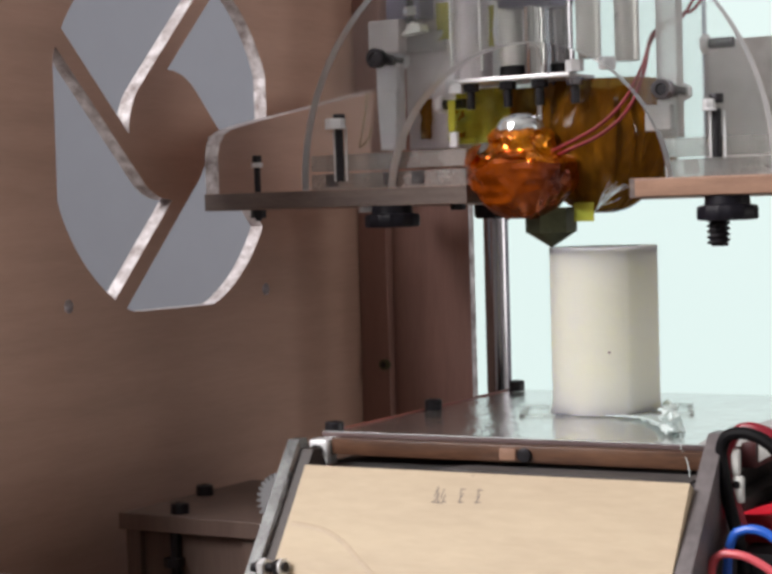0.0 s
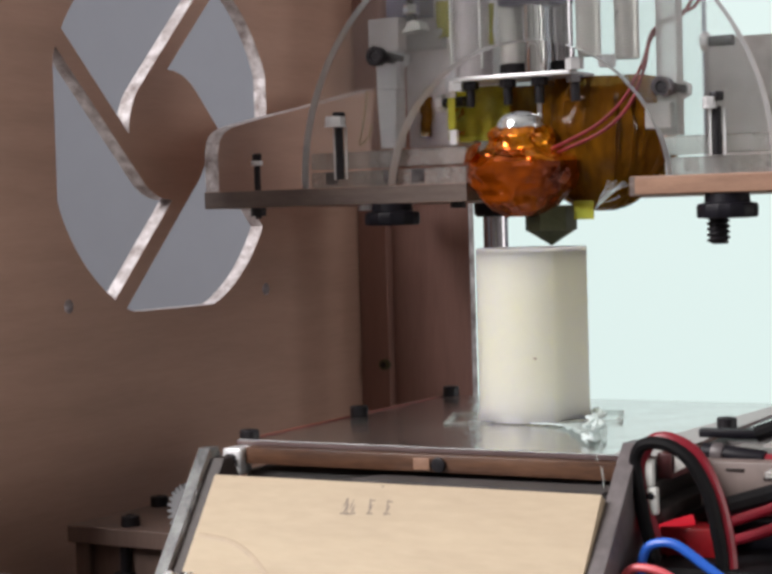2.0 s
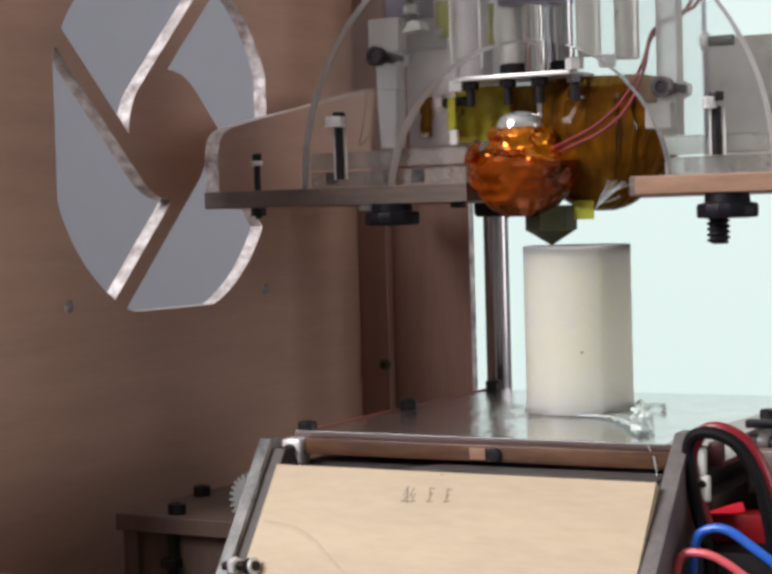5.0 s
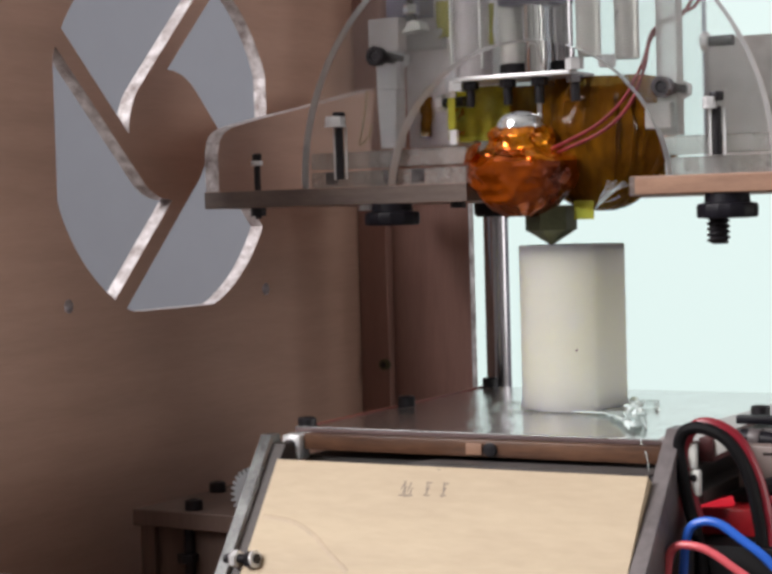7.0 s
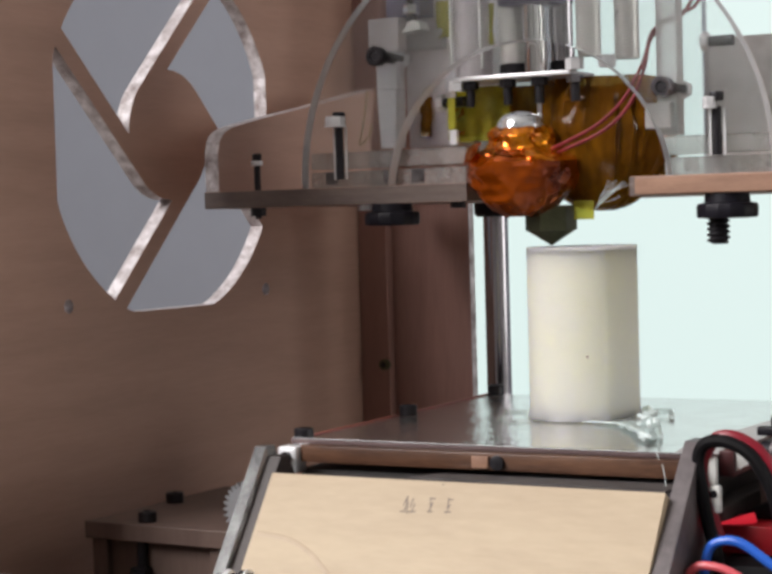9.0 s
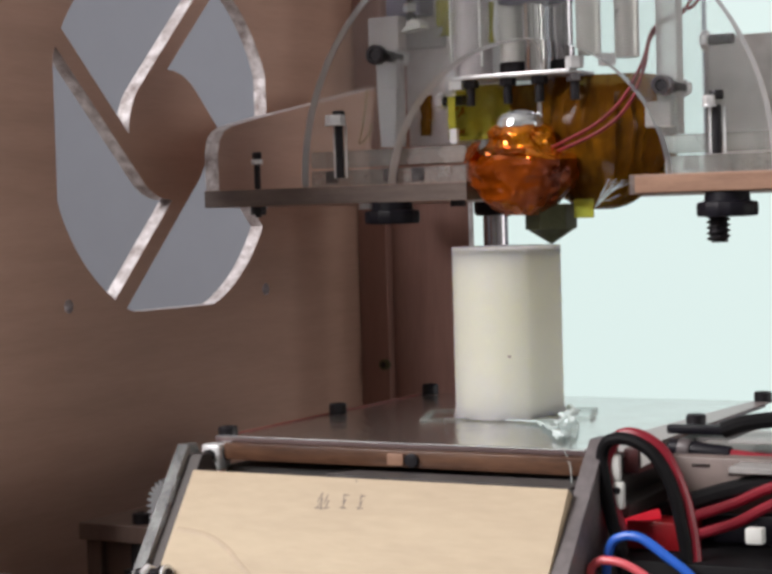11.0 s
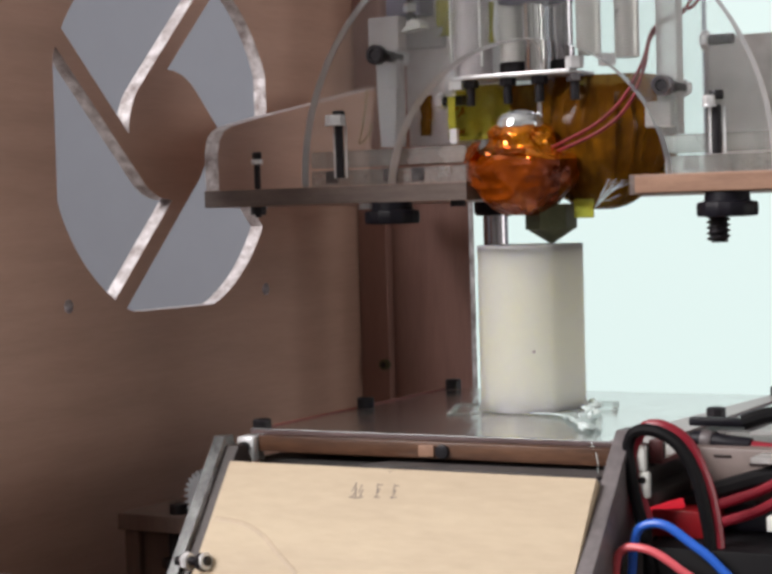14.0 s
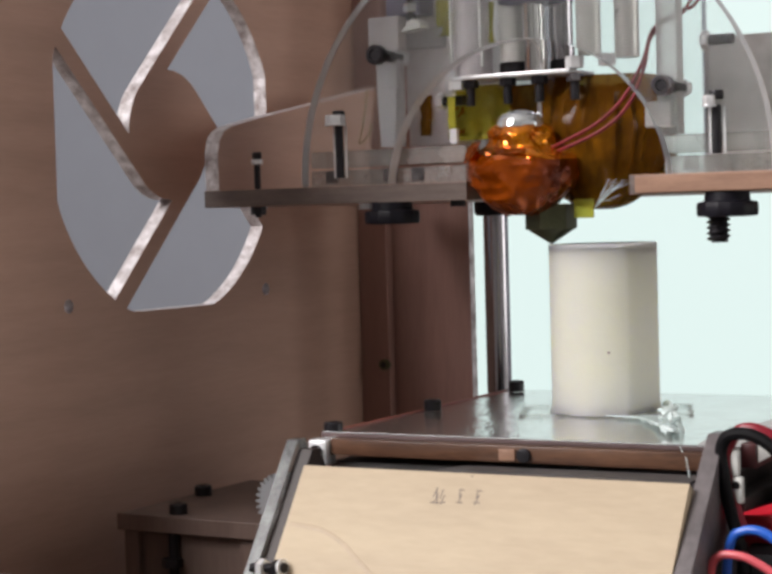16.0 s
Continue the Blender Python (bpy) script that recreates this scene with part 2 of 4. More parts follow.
def screw(parent, x, y, z, r=2.8, h=3.0, name="screw", label="black socket-head screw", material=None):
    """Socket-head screw, its head standing on height z."""
    bm = bm_lathe([(r, 0), (r, h - 0.4), (r - 0.4, h), (r * 0.52, h), (r * 0.5, h - 1.6)], 20, at=(x, y, z))
    return part(name, bm, material or BLACK, parent, label)


# ---- room ----
def room():
    x0, x1, y0, y1, z0, z1 = -1250, 1500, -2200, 1000, -850, 1560
    st = dict(kind="structure", smooth=False)
    solid("floor", bm_box(x0, x1, y0, y1, z0 - 40, z0), FLOOR, "brown wooden floor boards", **st)
    solid("ceiling", bm_box(x0, x1, y0, y1, z1, z1 + 40), WHITE_WALL, "white painted ceiling", **st)
    solid("wall_west", bm_box(x0 - 60, x0, y0, y1, z0, z1), WALL, "plain grey painted wall beside the table", **st)
    solid("wall_east", bm_box(x1, x1 + 60, y0, y1, z0, z1), PALE_WALL, "plain pale grey painted wall", **st)
    solid("wall_south", bm_box(x0, x1, y0 - 60, y0, z0, z1), PALE_WALL, "plain pale grey painted wall", **st)
    solid("wall_north", bm_box(x0, x1, y1 + 20, y1 + 80, z0, z1), WALL, "plain grey painted wall round the window", **st)
    solid("backdrop", bm_box(-600, -90, y1 - 4, y1, -330, 620), GLOW, "overexposed white daylight behind the printer", **st)
    t = thing("table", "brown wooden table under the printer", "table")
    part("tabletop", bm_box(-500, 520, -330, 520, -TABLE - 30, -TABLE, 2), TABLE_TOP, t)
    for x, y in ((-470, -300), (490, -300), (-470, 490), (490, 490)):
        part("leg", bm_box(x - 25, x + 25, y - 25, y + 25, z0, -TABLE - 30, 2), TABLE_TOP, t)


room()

# ---- printer frame ----
FAN_Y, FAN_Z, HUB, ARM, RING, SQUARE = 61.6, 83.5, 21.0, 6.0, 60.0, 56.0


def fan_hole(turn):
    """One of the four openings of the fan grille, between two arms that run tangent to the hub."""
    def rim(a):
        c, s = abs(math.cos(a)), abs(math.sin(a))
        return min(RING, SQUARE / max(c, 1e-6), SQUARE / max(s, 1e-6))

    def on(a, r):
        return (r * math.cos(a), r * math.sin(a))
    inner = HUB - ARM
    pts = []
    end = radians(315) - math.acos(inner / HUB)
    for k in range(9):
        pts.append(on(radians(225) + (end - radians(225)) * k / 8, HUB))
    a0 = math.atan2(-inner * 0.7071 - math.sqrt(RING ** 2 - inner ** 2) * 0.7071, inner * 0.7071 - math.sqrt(RING ** 2 - inner ** 2) * 0.7071) % (2 * math.pi)
    s = math.sqrt(RING ** 2 - HUB ** 2)
    a1 = math.atan2(-HUB * 0.7071 + s * 0.7071, -HUB * 0.7071 - s * 0.7071) % (2 * math.pi)
    for k in range(29):
        a = a0 + (a1 - a0) * k / 28
        pts.append(on(a, rim(a)))
    c, s = math.cos(turn), math.sin(turn)
    return [(FAN_Y + c * u - s * v, FAN_Z + s * u + c * v) for u, v in pts]


def ring_hole(u, v, r, n=16):
    return [(u + r * math.cos(2 * math.pi * k / n), v + r * math.sin(2 * math.pi * k / n)) for k in range(n)]


def printer_frame():
    f = thing("printer_frame", "open plywood box frame of a small desktop printer", "printer frame", Matrix.Translation(V(0, 0, -TABLE)))
    up = Matrix.Translation((0, 0, TABLE))
    outline = [(-76.4, -TABLE), (186, -TABLE), (186, 230), (-76.4, 230)]
    holes = [fan_hole(k * math.pi / 2) for k in range(4)] + [ring_hole(FAN_Y + a * 52.5, FAN_Z + b * 52.5, 2.1) for a in (-1, 1) for b in (-1, 1)]
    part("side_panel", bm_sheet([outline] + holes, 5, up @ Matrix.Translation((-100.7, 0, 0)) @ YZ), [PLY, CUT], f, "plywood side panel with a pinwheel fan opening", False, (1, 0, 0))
    part("side_panel", bm_sheet([[(-76.4, -TABLE), (183, -TABLE), (183, -60), (-76.4, -60)]], 5, up @ Matrix.Translation((172.7, 0, 0)) @ YZ), [PLY, CUT], f, "low plywood side panel", False, (1, 0, 0))
    back = [(-98.1, -TABLE), (170.1, -TABLE), (170.1, 230), (-98.1, 230)]
    opening = [(-53.4, -70), (128, -70), (128, 190), (-53.4, 190)]
    part("back_panel", bm_sheet([back, opening], 4, up @ Matrix.Translation((0, 184, 0)) @ XZ), [DARK_PLY, CUT], f, "dark plywood back panel with a large opening", False, (0, 1, 0))
    part("corner_strip", bm_box(-98, -86, 177.2, 181.9, -TABLE + 5.2, 229, 0.3), DARK_PLY, f, "", False).location.z = TABLE / 1000
    part("bottom_panel", bm_box(-98, 170, -76, 181.8, 0, 5, 0.2), PLY_X, f, "", False)
    # unseen panel, its left strip and sill shaped to keep light off the lower left
    front = [(-103.2, -TABLE), (175.2, -TABLE), (175.2, -30), (-72, -30), (-72, 230), (-103.2, 230)]
    part("front_panel", bm_sheet([front], 5, up @ Matrix.Translation((0, -79, 0)) @ XZ), [PLY_X, CUT], f, "unseen plywood front panel, cut low, that shades the lower left", False, (0, 1, 0))
    # small screw in the corner strip
    k = part("screw", bm_rod((-87.2, 177.1, TABLE - 0.5), (-87.2, 174.6, TABLE - 0.5), 2.1, 14, bevel=0.3), BRASS, f, "small screw head")
    part("recess", bm_rod((-87.2, 174.7, TABLE - 0.5), (-87.2, 174.4, TABLE - 0.5), 1.2, 6), BLACK, k)
    return f


printer_frame()


def guide_rod(x, y):
    r = thing("guide_rod", "polished steel guide rod standing behind the platform", "guide rod", Matrix.Translation(V(x, y, -TABLE + 5)))
    part("shaft", bm_rod((0, 0, 0), (0, 0, 330), 4.4, 28), STEEL, r)
    part("foot", bm_lathe([(8, 0), (8, 10), (6.5, 12)], 24), BLACK_PLASTIC, r)
    return r


guide_rod(-34.2, 166)

# ---- moving Y carriage with its plywood box ----
Y_STAGE = thing("carriage_box", "plywood carriage box with dark screws on top", "carriage")


def carriage():
    f = Y_STAGE
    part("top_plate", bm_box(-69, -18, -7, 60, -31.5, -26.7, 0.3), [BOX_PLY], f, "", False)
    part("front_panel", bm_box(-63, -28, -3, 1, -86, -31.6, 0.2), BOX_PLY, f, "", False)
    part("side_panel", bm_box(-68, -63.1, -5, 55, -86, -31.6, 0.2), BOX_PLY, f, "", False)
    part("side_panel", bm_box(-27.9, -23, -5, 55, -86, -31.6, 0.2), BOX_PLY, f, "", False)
    screw(f, -51.1, -1.7, -26.7, 2.6, 3)
    screw(f, -67.5 + 3, 28.6, -26.7, 2.6, 3)
    part("bolt_shank", bm_rod((-51.1, -4.4, -46), (-51.1, -4.4, -31.6), 1.5, 12), BLACK, f)
    part("nut", bm_rod((-51.1, -5.2, -41.2), (-51.1, -5.2, -38.8), 3.0, 6), BLACK, f)
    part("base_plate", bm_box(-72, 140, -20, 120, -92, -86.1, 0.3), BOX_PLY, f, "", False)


carriage()

# ---- build platform, skewed a little on its carriage ----
PLATFORM = thing("build_platform", "conveyor build platform with grey film, wooden front and loose cables", "build platform", Matrix.Translation(V(0, 0, 0)) @ pose(0, 0, 0, 0, 0, 1.75))


def platform():
    f = PLATFORM
    part("bed", bm_box(-2.6, 109.5, -2, 122, -4.4, -2.5, 0.3), SHEET, f, "smooth grey build surface", False)
    part("bed_edge", bm_box(-2.4, 107.6, -2.6, -2.05, -2.9, -1.7, 0.1), SHEET_EDGE, f, "dark sheet edge")
    part("film_lip", bm_rod((-2, -2.5, -1.65), (107.5, -2.5, -1.65), 0.22, 8), GREY_EDGE, f, "curled film edge")
    part("side_rail", bm_box(-3.9, -2.65, 1, 122, -6.5, -2.1, 0.3), RAIL, f, "reddish wooden side rail")
    part("front_bar", bm_box(2.4, 107.6, -6, -2.7, -7.2, -2.9, 0.3), BAR, f, "brown wooden front bar")
    # filler added so the bright backdrop does not show below the tray
    part("under_filler", bm_box(3.5, 113, 0, 116, -70, -14.1, 0.6), PAPER, f, "dark filler block added under the bed")
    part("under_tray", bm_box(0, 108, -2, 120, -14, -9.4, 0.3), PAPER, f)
    # black disc paints the darkness of a recessed hole
    part("bar_hole_disc", bm_rod((58.4, -6, -5.2), (58.4, -7.0, -5.2), 1.9, 20, bevel=0.3), BLACK, f, "black disc for the dark hole in the front bar")
    part("bar_plate", bm_box(51.5, 56, -6.6, -6.05, -6.7, -3.7, 0.2), BAR_LIGHT, f)
    for x, y in ((0, 0), (0, 58.3), (0, 117.8), (110, 57.5), (110, 117.5)):
        screw(f, x, y, -2.4, 2.6, 3.2)
    # corner brackets
    for x, w in ((-3.4, 5.6),):
        part("bracket", bm_box(x, x + w, -8, -2.4, -10, -3.2, 0.6), NUT, f, "bright metal corner bracket")
        part("bracket_screw", bm_rod((x + w / 2, -8, -6), (x + w / 2, -9.2, -6), 1.6, 14), BLACK, f)
    # slanted front board between two side plates
    top, low = Vector((0, -21.4, -9.2)), Vector((0, -53.2, -53.3))
    way = (low - top).normalized()
    nrm = Vector((0, way.z, -way.y))
    bm = bmesh.new()
    prof = [top, low, low - nrm * -3.0, top - nrm * -3.0]
    for x in (5.0, 107.5):
        for p in prof:
            bm.verts.new((x, p.y, p.z))
    bm.verts.ensure_lookup_table()
    v = bm.verts
    bm.faces.new((v[0], v[1], v[2], v[3]))
    bm.faces.new((v[7], v[6], v[5], v[4]))
    for i in range(4):
        bm.faces.new((v[i], v[(i + 1) % 4], v[4 + (i + 1) % 4], v[4 + i]))
    board = part("front_board", bm, PALE, f, "slanted pale plywood board with faint pencil marks", False)
    # faint pencil writing that cannot be read
    for x, w, d, lean in ((43.6, 0.3, 1.2, 0.7), (44.6, 0.3, 1.2, -0.5), (45.6, 0.3, 1.4, 0.3), (43.4, 2.8, 2.6, 0), (46.6, 0.9, 2.5, 0), (50.8, 0.3, 1.2, -0.5), (50.4, 1.6, 2.4, 0), (50.5, 1.3, 0.7, 0), (55.4, 0.3, 1.2, -0.4), (54.9, 1.7, 2.3, 0), (55.2, 1.2, 0.7, 0), (52.4, 0.6, -1.2, 0), (44.0, 0.3, 2.0, 0.9), (45.2, 0.3, 2.2, -0.6), (46.2, 0.3, 2.1, 0.4), (50.7, 0.3, 1.8, 0.5), (55.2, 0.3, 1.9, 0.6)):
        p = top + way * (3.2 + 2.0 * d)
        long = 0.3 if w > 0.5 else 2.6
        bm = bmesh.new()
        q = [p - way * long / 2 + nrm * 3.04, p + way * long / 2 + nrm * 3.04]
        bm.faces.new([bm.verts.new((x + o + w * k, e.y, e.z)) for e, k, o in ((q[0], 0, lean), (q[0], 1, lean), (q[1], 1, 0), (q[1], 0, 0))])
        part("pencil_mark", bm, PENCIL, board, "", False)
    arc = [(1, 16.5), (10, 17.5), (17, 20.5), (23, 25), (30, 30)]
    part("grain_line", bm_tube([(x, (top + way * d + nrm * 0.5).y, (top + way * d + nrm * 0.5).z) for x, d in [(5.2 + a, b) for a, b in arc]], 2.6, 26), GRAIN, board, "darker curved grain line")
    side = [(-16, -1.6), (-20, -1.6), (-56.5, -52), (-49, -55), (-10, -14)]
    part("side_plate", bm_sheet([side], 3.0, Matrix.Translation((-0.7, 0, 0)) @ YZ, 0.2), [BAR_ACRYL, ACR_EDGE], f, "clear acrylic side plate", False, (1, 0, 0))
    # the shade beside the board is put into this strip's colour
    inner = [(-16, -4), (-19.6, -4), (-55.3, -53), (-49, -55), (-10, -14)]
    part("side_strip", bm_sheet([inner], 3.8, Matrix.Translation((2.9, 0, 0)) @ YZ, 0.2), [SHADE, SHADE], f, "dark brown strip beside the board, coloured as in shade", False, (1, 0, 0))
    side2 = [(-4, 2.4), (-10.5, 2.4), (-15.5, -2.5), (-60, -52), (-52, -55), (0, -14)]
    part("side_plate", bm_sheet([side2], 3.8, Matrix.Translation((109.6, 0, 0)) @ YZ, 0.2), [SMOKE, SMOKE], f, "grey acrylic side plate", False, (1, 0, 0))
    # grey belt between bar and board
    rim = [(40 + 2.2 * k, -17.5 - 1.9 * math.sin(min(1, k / 8) * math.pi / 2) + 0.9 * noise.noise(Vector((k * 0.45, 2, 0)))) for k in range(31)]
    bm = bm_sheet([rim + [(106, -8), (44, -8)]], 0.6, Matrix.Translation((0, 0, -8.1)))
    for q in bm.verts:
        q.co.z += 0.5 * noise.noise(Vector((q.co.x * 0.12, 0, 5)))
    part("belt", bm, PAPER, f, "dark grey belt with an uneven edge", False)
    # gear of the conveyor
    bm = bmesh.new()
    n = 28
    GX, GZ = -3.6, -17.6
    loop = []
    for k in range(n):
        for r, o in ((6.2, -0.34), (7.5, -0.14), (7.5, 0.14), (6.2, 0.34)):
            a = 2 * math.pi * (k + o) / n
            loop.append((r * math.cos(a), r * math.sin(a)))
    part("gear", bm_sheet([loop, ring_hole(0, 0, 1.6)], 2.4, Matrix.Translation((GX, -21.0, GZ)) @ XZ), GEAR, f, "white translucent plastic gear", False)
    part("gear_axle", bm_rod((GX, -24, GZ), (GX, -16, GZ), 1.5, 14), STEEL, f)
    # tensioning bolt with two nuts
    part("tension_bolt", bm_rod((-0.5, -41, -31), (10, -42.5, -30), 1.3, 12), BLACK, f)
    for x, m in ((2.2, NUT), (6.6, BLACK)):
        part("tension_nut", bm_rod((x, -41.6, -30.8), (x + 2.0, -41.9, -30.6), 2.4, 6, bevel=0.3), m, f)
    part("tension_washer", bm_rod((8.8, -42.3, -30.2), (9.5, -42.4, -30.1), 2.2, 16), NUT, f)


platform()


def cables():
    f = PLATFORM
    part("black_cable", bm_tube([(120, -17.6, -46), (117.3, -16, -26), (114, -14, -16), (112.6, -14, -8), (111.6, -13.4, -1.3), (113.9, -14, 2.7), (119.2, -14, 2.9), (124.4, -14, -0.2), (128.3, -14, -6.7), (130.4, -14, -15), (131.8, -14, -26), (132.5, -17.5, -48)], 1.5), CABLE, f, "black looped cable")
    part("red_cable", bm_tube([(116, -12, -20), (113, -12, -9.5), (112.4, -12, -2), (115.2, -12.4, 3.2), (119.8, -12.4, 4.0), (125.6, -12, 0.6), (129.6, -12, -6.8), (131.9, -12, -15), (133.3, -12.6, -26), (135, -17.6, -48)], 1.5), RED, f, "red looped cable")
    part("blue_cable", bm_tube([(113.6, -20, -44), (114.4, -20, -30), (115.6, -20, -21), (118.6, -20, -18.2), (123.2, -20, -18.3), (128.8, -20, -21.8), (135, -20, -26.4), (141, -20, -34), (144, -20, -50)], 1.1), BLUE, f, "blue cable")
    part("pink_cable", bm_tube([(111.5, -24, -34), (112.4, -24, -26), (114.1, -24, -23.6), (116.4, -24, -23), (121.1, -24, -23.7), (127, -24, -27), (134, -24, -33), (139, -24, -48)], 1.0), PINK, f, "pink cable")
    part("thick_cable", bm_tube([(107.4, 8.0, -22.8), (111.9, 8.0, -20.4), (123.8, 8.0, -15.2), (135.9, 8.0, -11.2), (143.9, 8.0, -8.9), (159.0, 8.0, -5.5)], 2.6), CABLE, f, "thick black cable")
    part("red_cable", bm_tube([(111.1, 5.0, -24.7), (116.1, 5.0, -22.0), (124.7, 5.0, -18.1), (136.8, 5.0, -13.6), (144.7, 5.0, -9.9), (159.8, 5.0, -4.5)], 1.3), RED, f)
    part("red_cable", bm_tube([(113.4, 2.0, -25.8), (118.4, 2.0, -23.6), (125.7, 2.0, -21.8), (137.6, 2.0, -17.8), (145.6, 2.0, -13.5), (160.5, 2.0, -6.8)], 1.3), RED, f)
    # plugs lying beside the bed
    part("plug", bm_rod((116, 20, -3.0), (131.5, 20, -4.4), 2.1, 16, bevel=0.4), BLACK_PLASTIC, f, "dark cable plug")
    part("plug_collar", bm_rod((118.5, 20, -3.2), (121.5, 20, -3.5), 2.6, 16, bevel=0.3), SMOKE, f)
    part("red_cable", bm_tube([(131, 20, -4.4), (136, 20, -4.9), (150, 20, -6)], 1.5), RED, f)
    part("plug", bm_box(113, 128, 26, 29, -0.6, 1.6, 0.5), BLACK_PLASTIC, f, "dark cable plug")
    part("black_cable", bm_tube([(127, 27.5, 0.5), (134, 29, 2.6), (150, 33, 4)], 2.0), CABLE, f)
    # board and heat sink under the cables
    part("circuit_board", bm_box(113.6, 127, -4, 40, -24, -17.4, 0.4), BOARD, f, "red circuit board")
    part("board_block", bm_box(127.4, 172, 9, 50, -24, -17, 0.6), BLACK_PLASTIC, f)
    part("lower_block", bm_box(115.5, 172, -16, 70, -84, -24.1, 0.6), CABLE, f)
    part("mounting_plate", bm_box(113.3, 172, 46, 48, -16.4, -4.0, 0.3), PAPER, f, "dark grey mounting plate")
    k = part("driver_box", bm_box(117.6, 172, 13, 45, -17.3, -4.2, 0.5), PLATE_GREY, f, "brownish grey driver box")
    for x, z in ((124, -6.6), (133, -8.4), (139, -7.2)):
        part("vent_slot", bm_box(x, x + 4.5, 12.8, 13.2, z, z + 0.8, 0.1), SHADE, k)
    for k in range(6):
        part("board_pin", bm_rod((132 + k * 5, -14, -38 - 3 * (k % 2)), (132 + k * 5, -17.5, -38 - 3 * (k % 2)), 1.4, 10), NUT, f, "bright solder joint")
    part("red_led_strip", bm_tube([(112.8, -3, -18.5), (117, -1, -17), (120, 1, -16.2)], 1.2, 10), LED, f, "glowing red indicator light")
    k = part("terminal", bm_box(112.9, 115.4, -12.6, -10.6, -7.0, -0.8, 0.5), WHITE, f, "white nylon terminal")
    part("lug", bm_box(113.6, 116.4, -12.9, -10.8, -13.4, -7.1, 0.6), WHITE, k)
    part("lug_hole", bm_rod((114.9, -12.7, -9.0), (114.9, -13.1, -9.0), 0.9, 12), BLACK, k)
    part("bracket_block", bm_box(113.6, 117.2, -5, 12, -6.2, -0.3, 0.4), DARK_RED, f, "dark red wooden block")
    # white triangle for the bright spot between the block and the cables
    part("white_triangle", bm_sheet([[(117.4, -0.8), (120.9, -3.0), (117.4, -4.9)]], 0.8, Matrix.Translation((0, -3.6, 0)) @ XZ), WHITE, f, "small white triangle", False)
    bm = bm_sheet([[(98.9, 14.8), (107.2, 121), (112.4, 121), (112.4, 2), (100.5, 2)]], 0.4, Matrix.Translation((0, 0, -2.25)))
    part("side_strip", bm, [MAUVE, SHEET_EDGE], f, "mauve-grey strip along the bed", False, (0, 0, 1))
    part("loose_sheet", bm_box(131, 152, 20, 42, -1.6, -0.9, 0.1), FROST, f, "loose frosted acrylic sheet", False)
    part("loose_sheet", bm_box(136, 154, 4, 15, -6.4, -5.0, 0.2), FROST, f, "loose frosted acrylic sheet", False)
    part("connector", bm_box(142.5, 146.4, -5.2, -2, -21, -17.4, 0.3), WHITE, f, "white plastic connector")


cables()

# ---- printed part ----
PRINT_X, PRINT_Y = 50.8, 68.8   # centre on the platform


def tube_section(ro, n=112):
    """The outline of a round tube whose side towards +x is flattened, with a soft crease at each end of the flat."""
    pts = []
    for k in range(n):
        a = -math.pi + 2 * math.pi * k / n
        off = a - radians(-9)
        flat = ro * math.cos(radians(36)) / max(math.cos(off), 0.2) if abs(off) < 1.3 else 9 * ro
        h = 0.05 * ro
        mix = min(1, max(0, 0.5 + 0.5 * (ro - flat) / h))
        r = ro * (1 - mix) + flat * mix - h * mix * (1 - mix)
        pts.append((r * math.cos(a), r * math.sin(a)))
    return pts


PRINT = thing("printed_tube", "half-printed ivory plastic tube with one flattened side", "printed part")


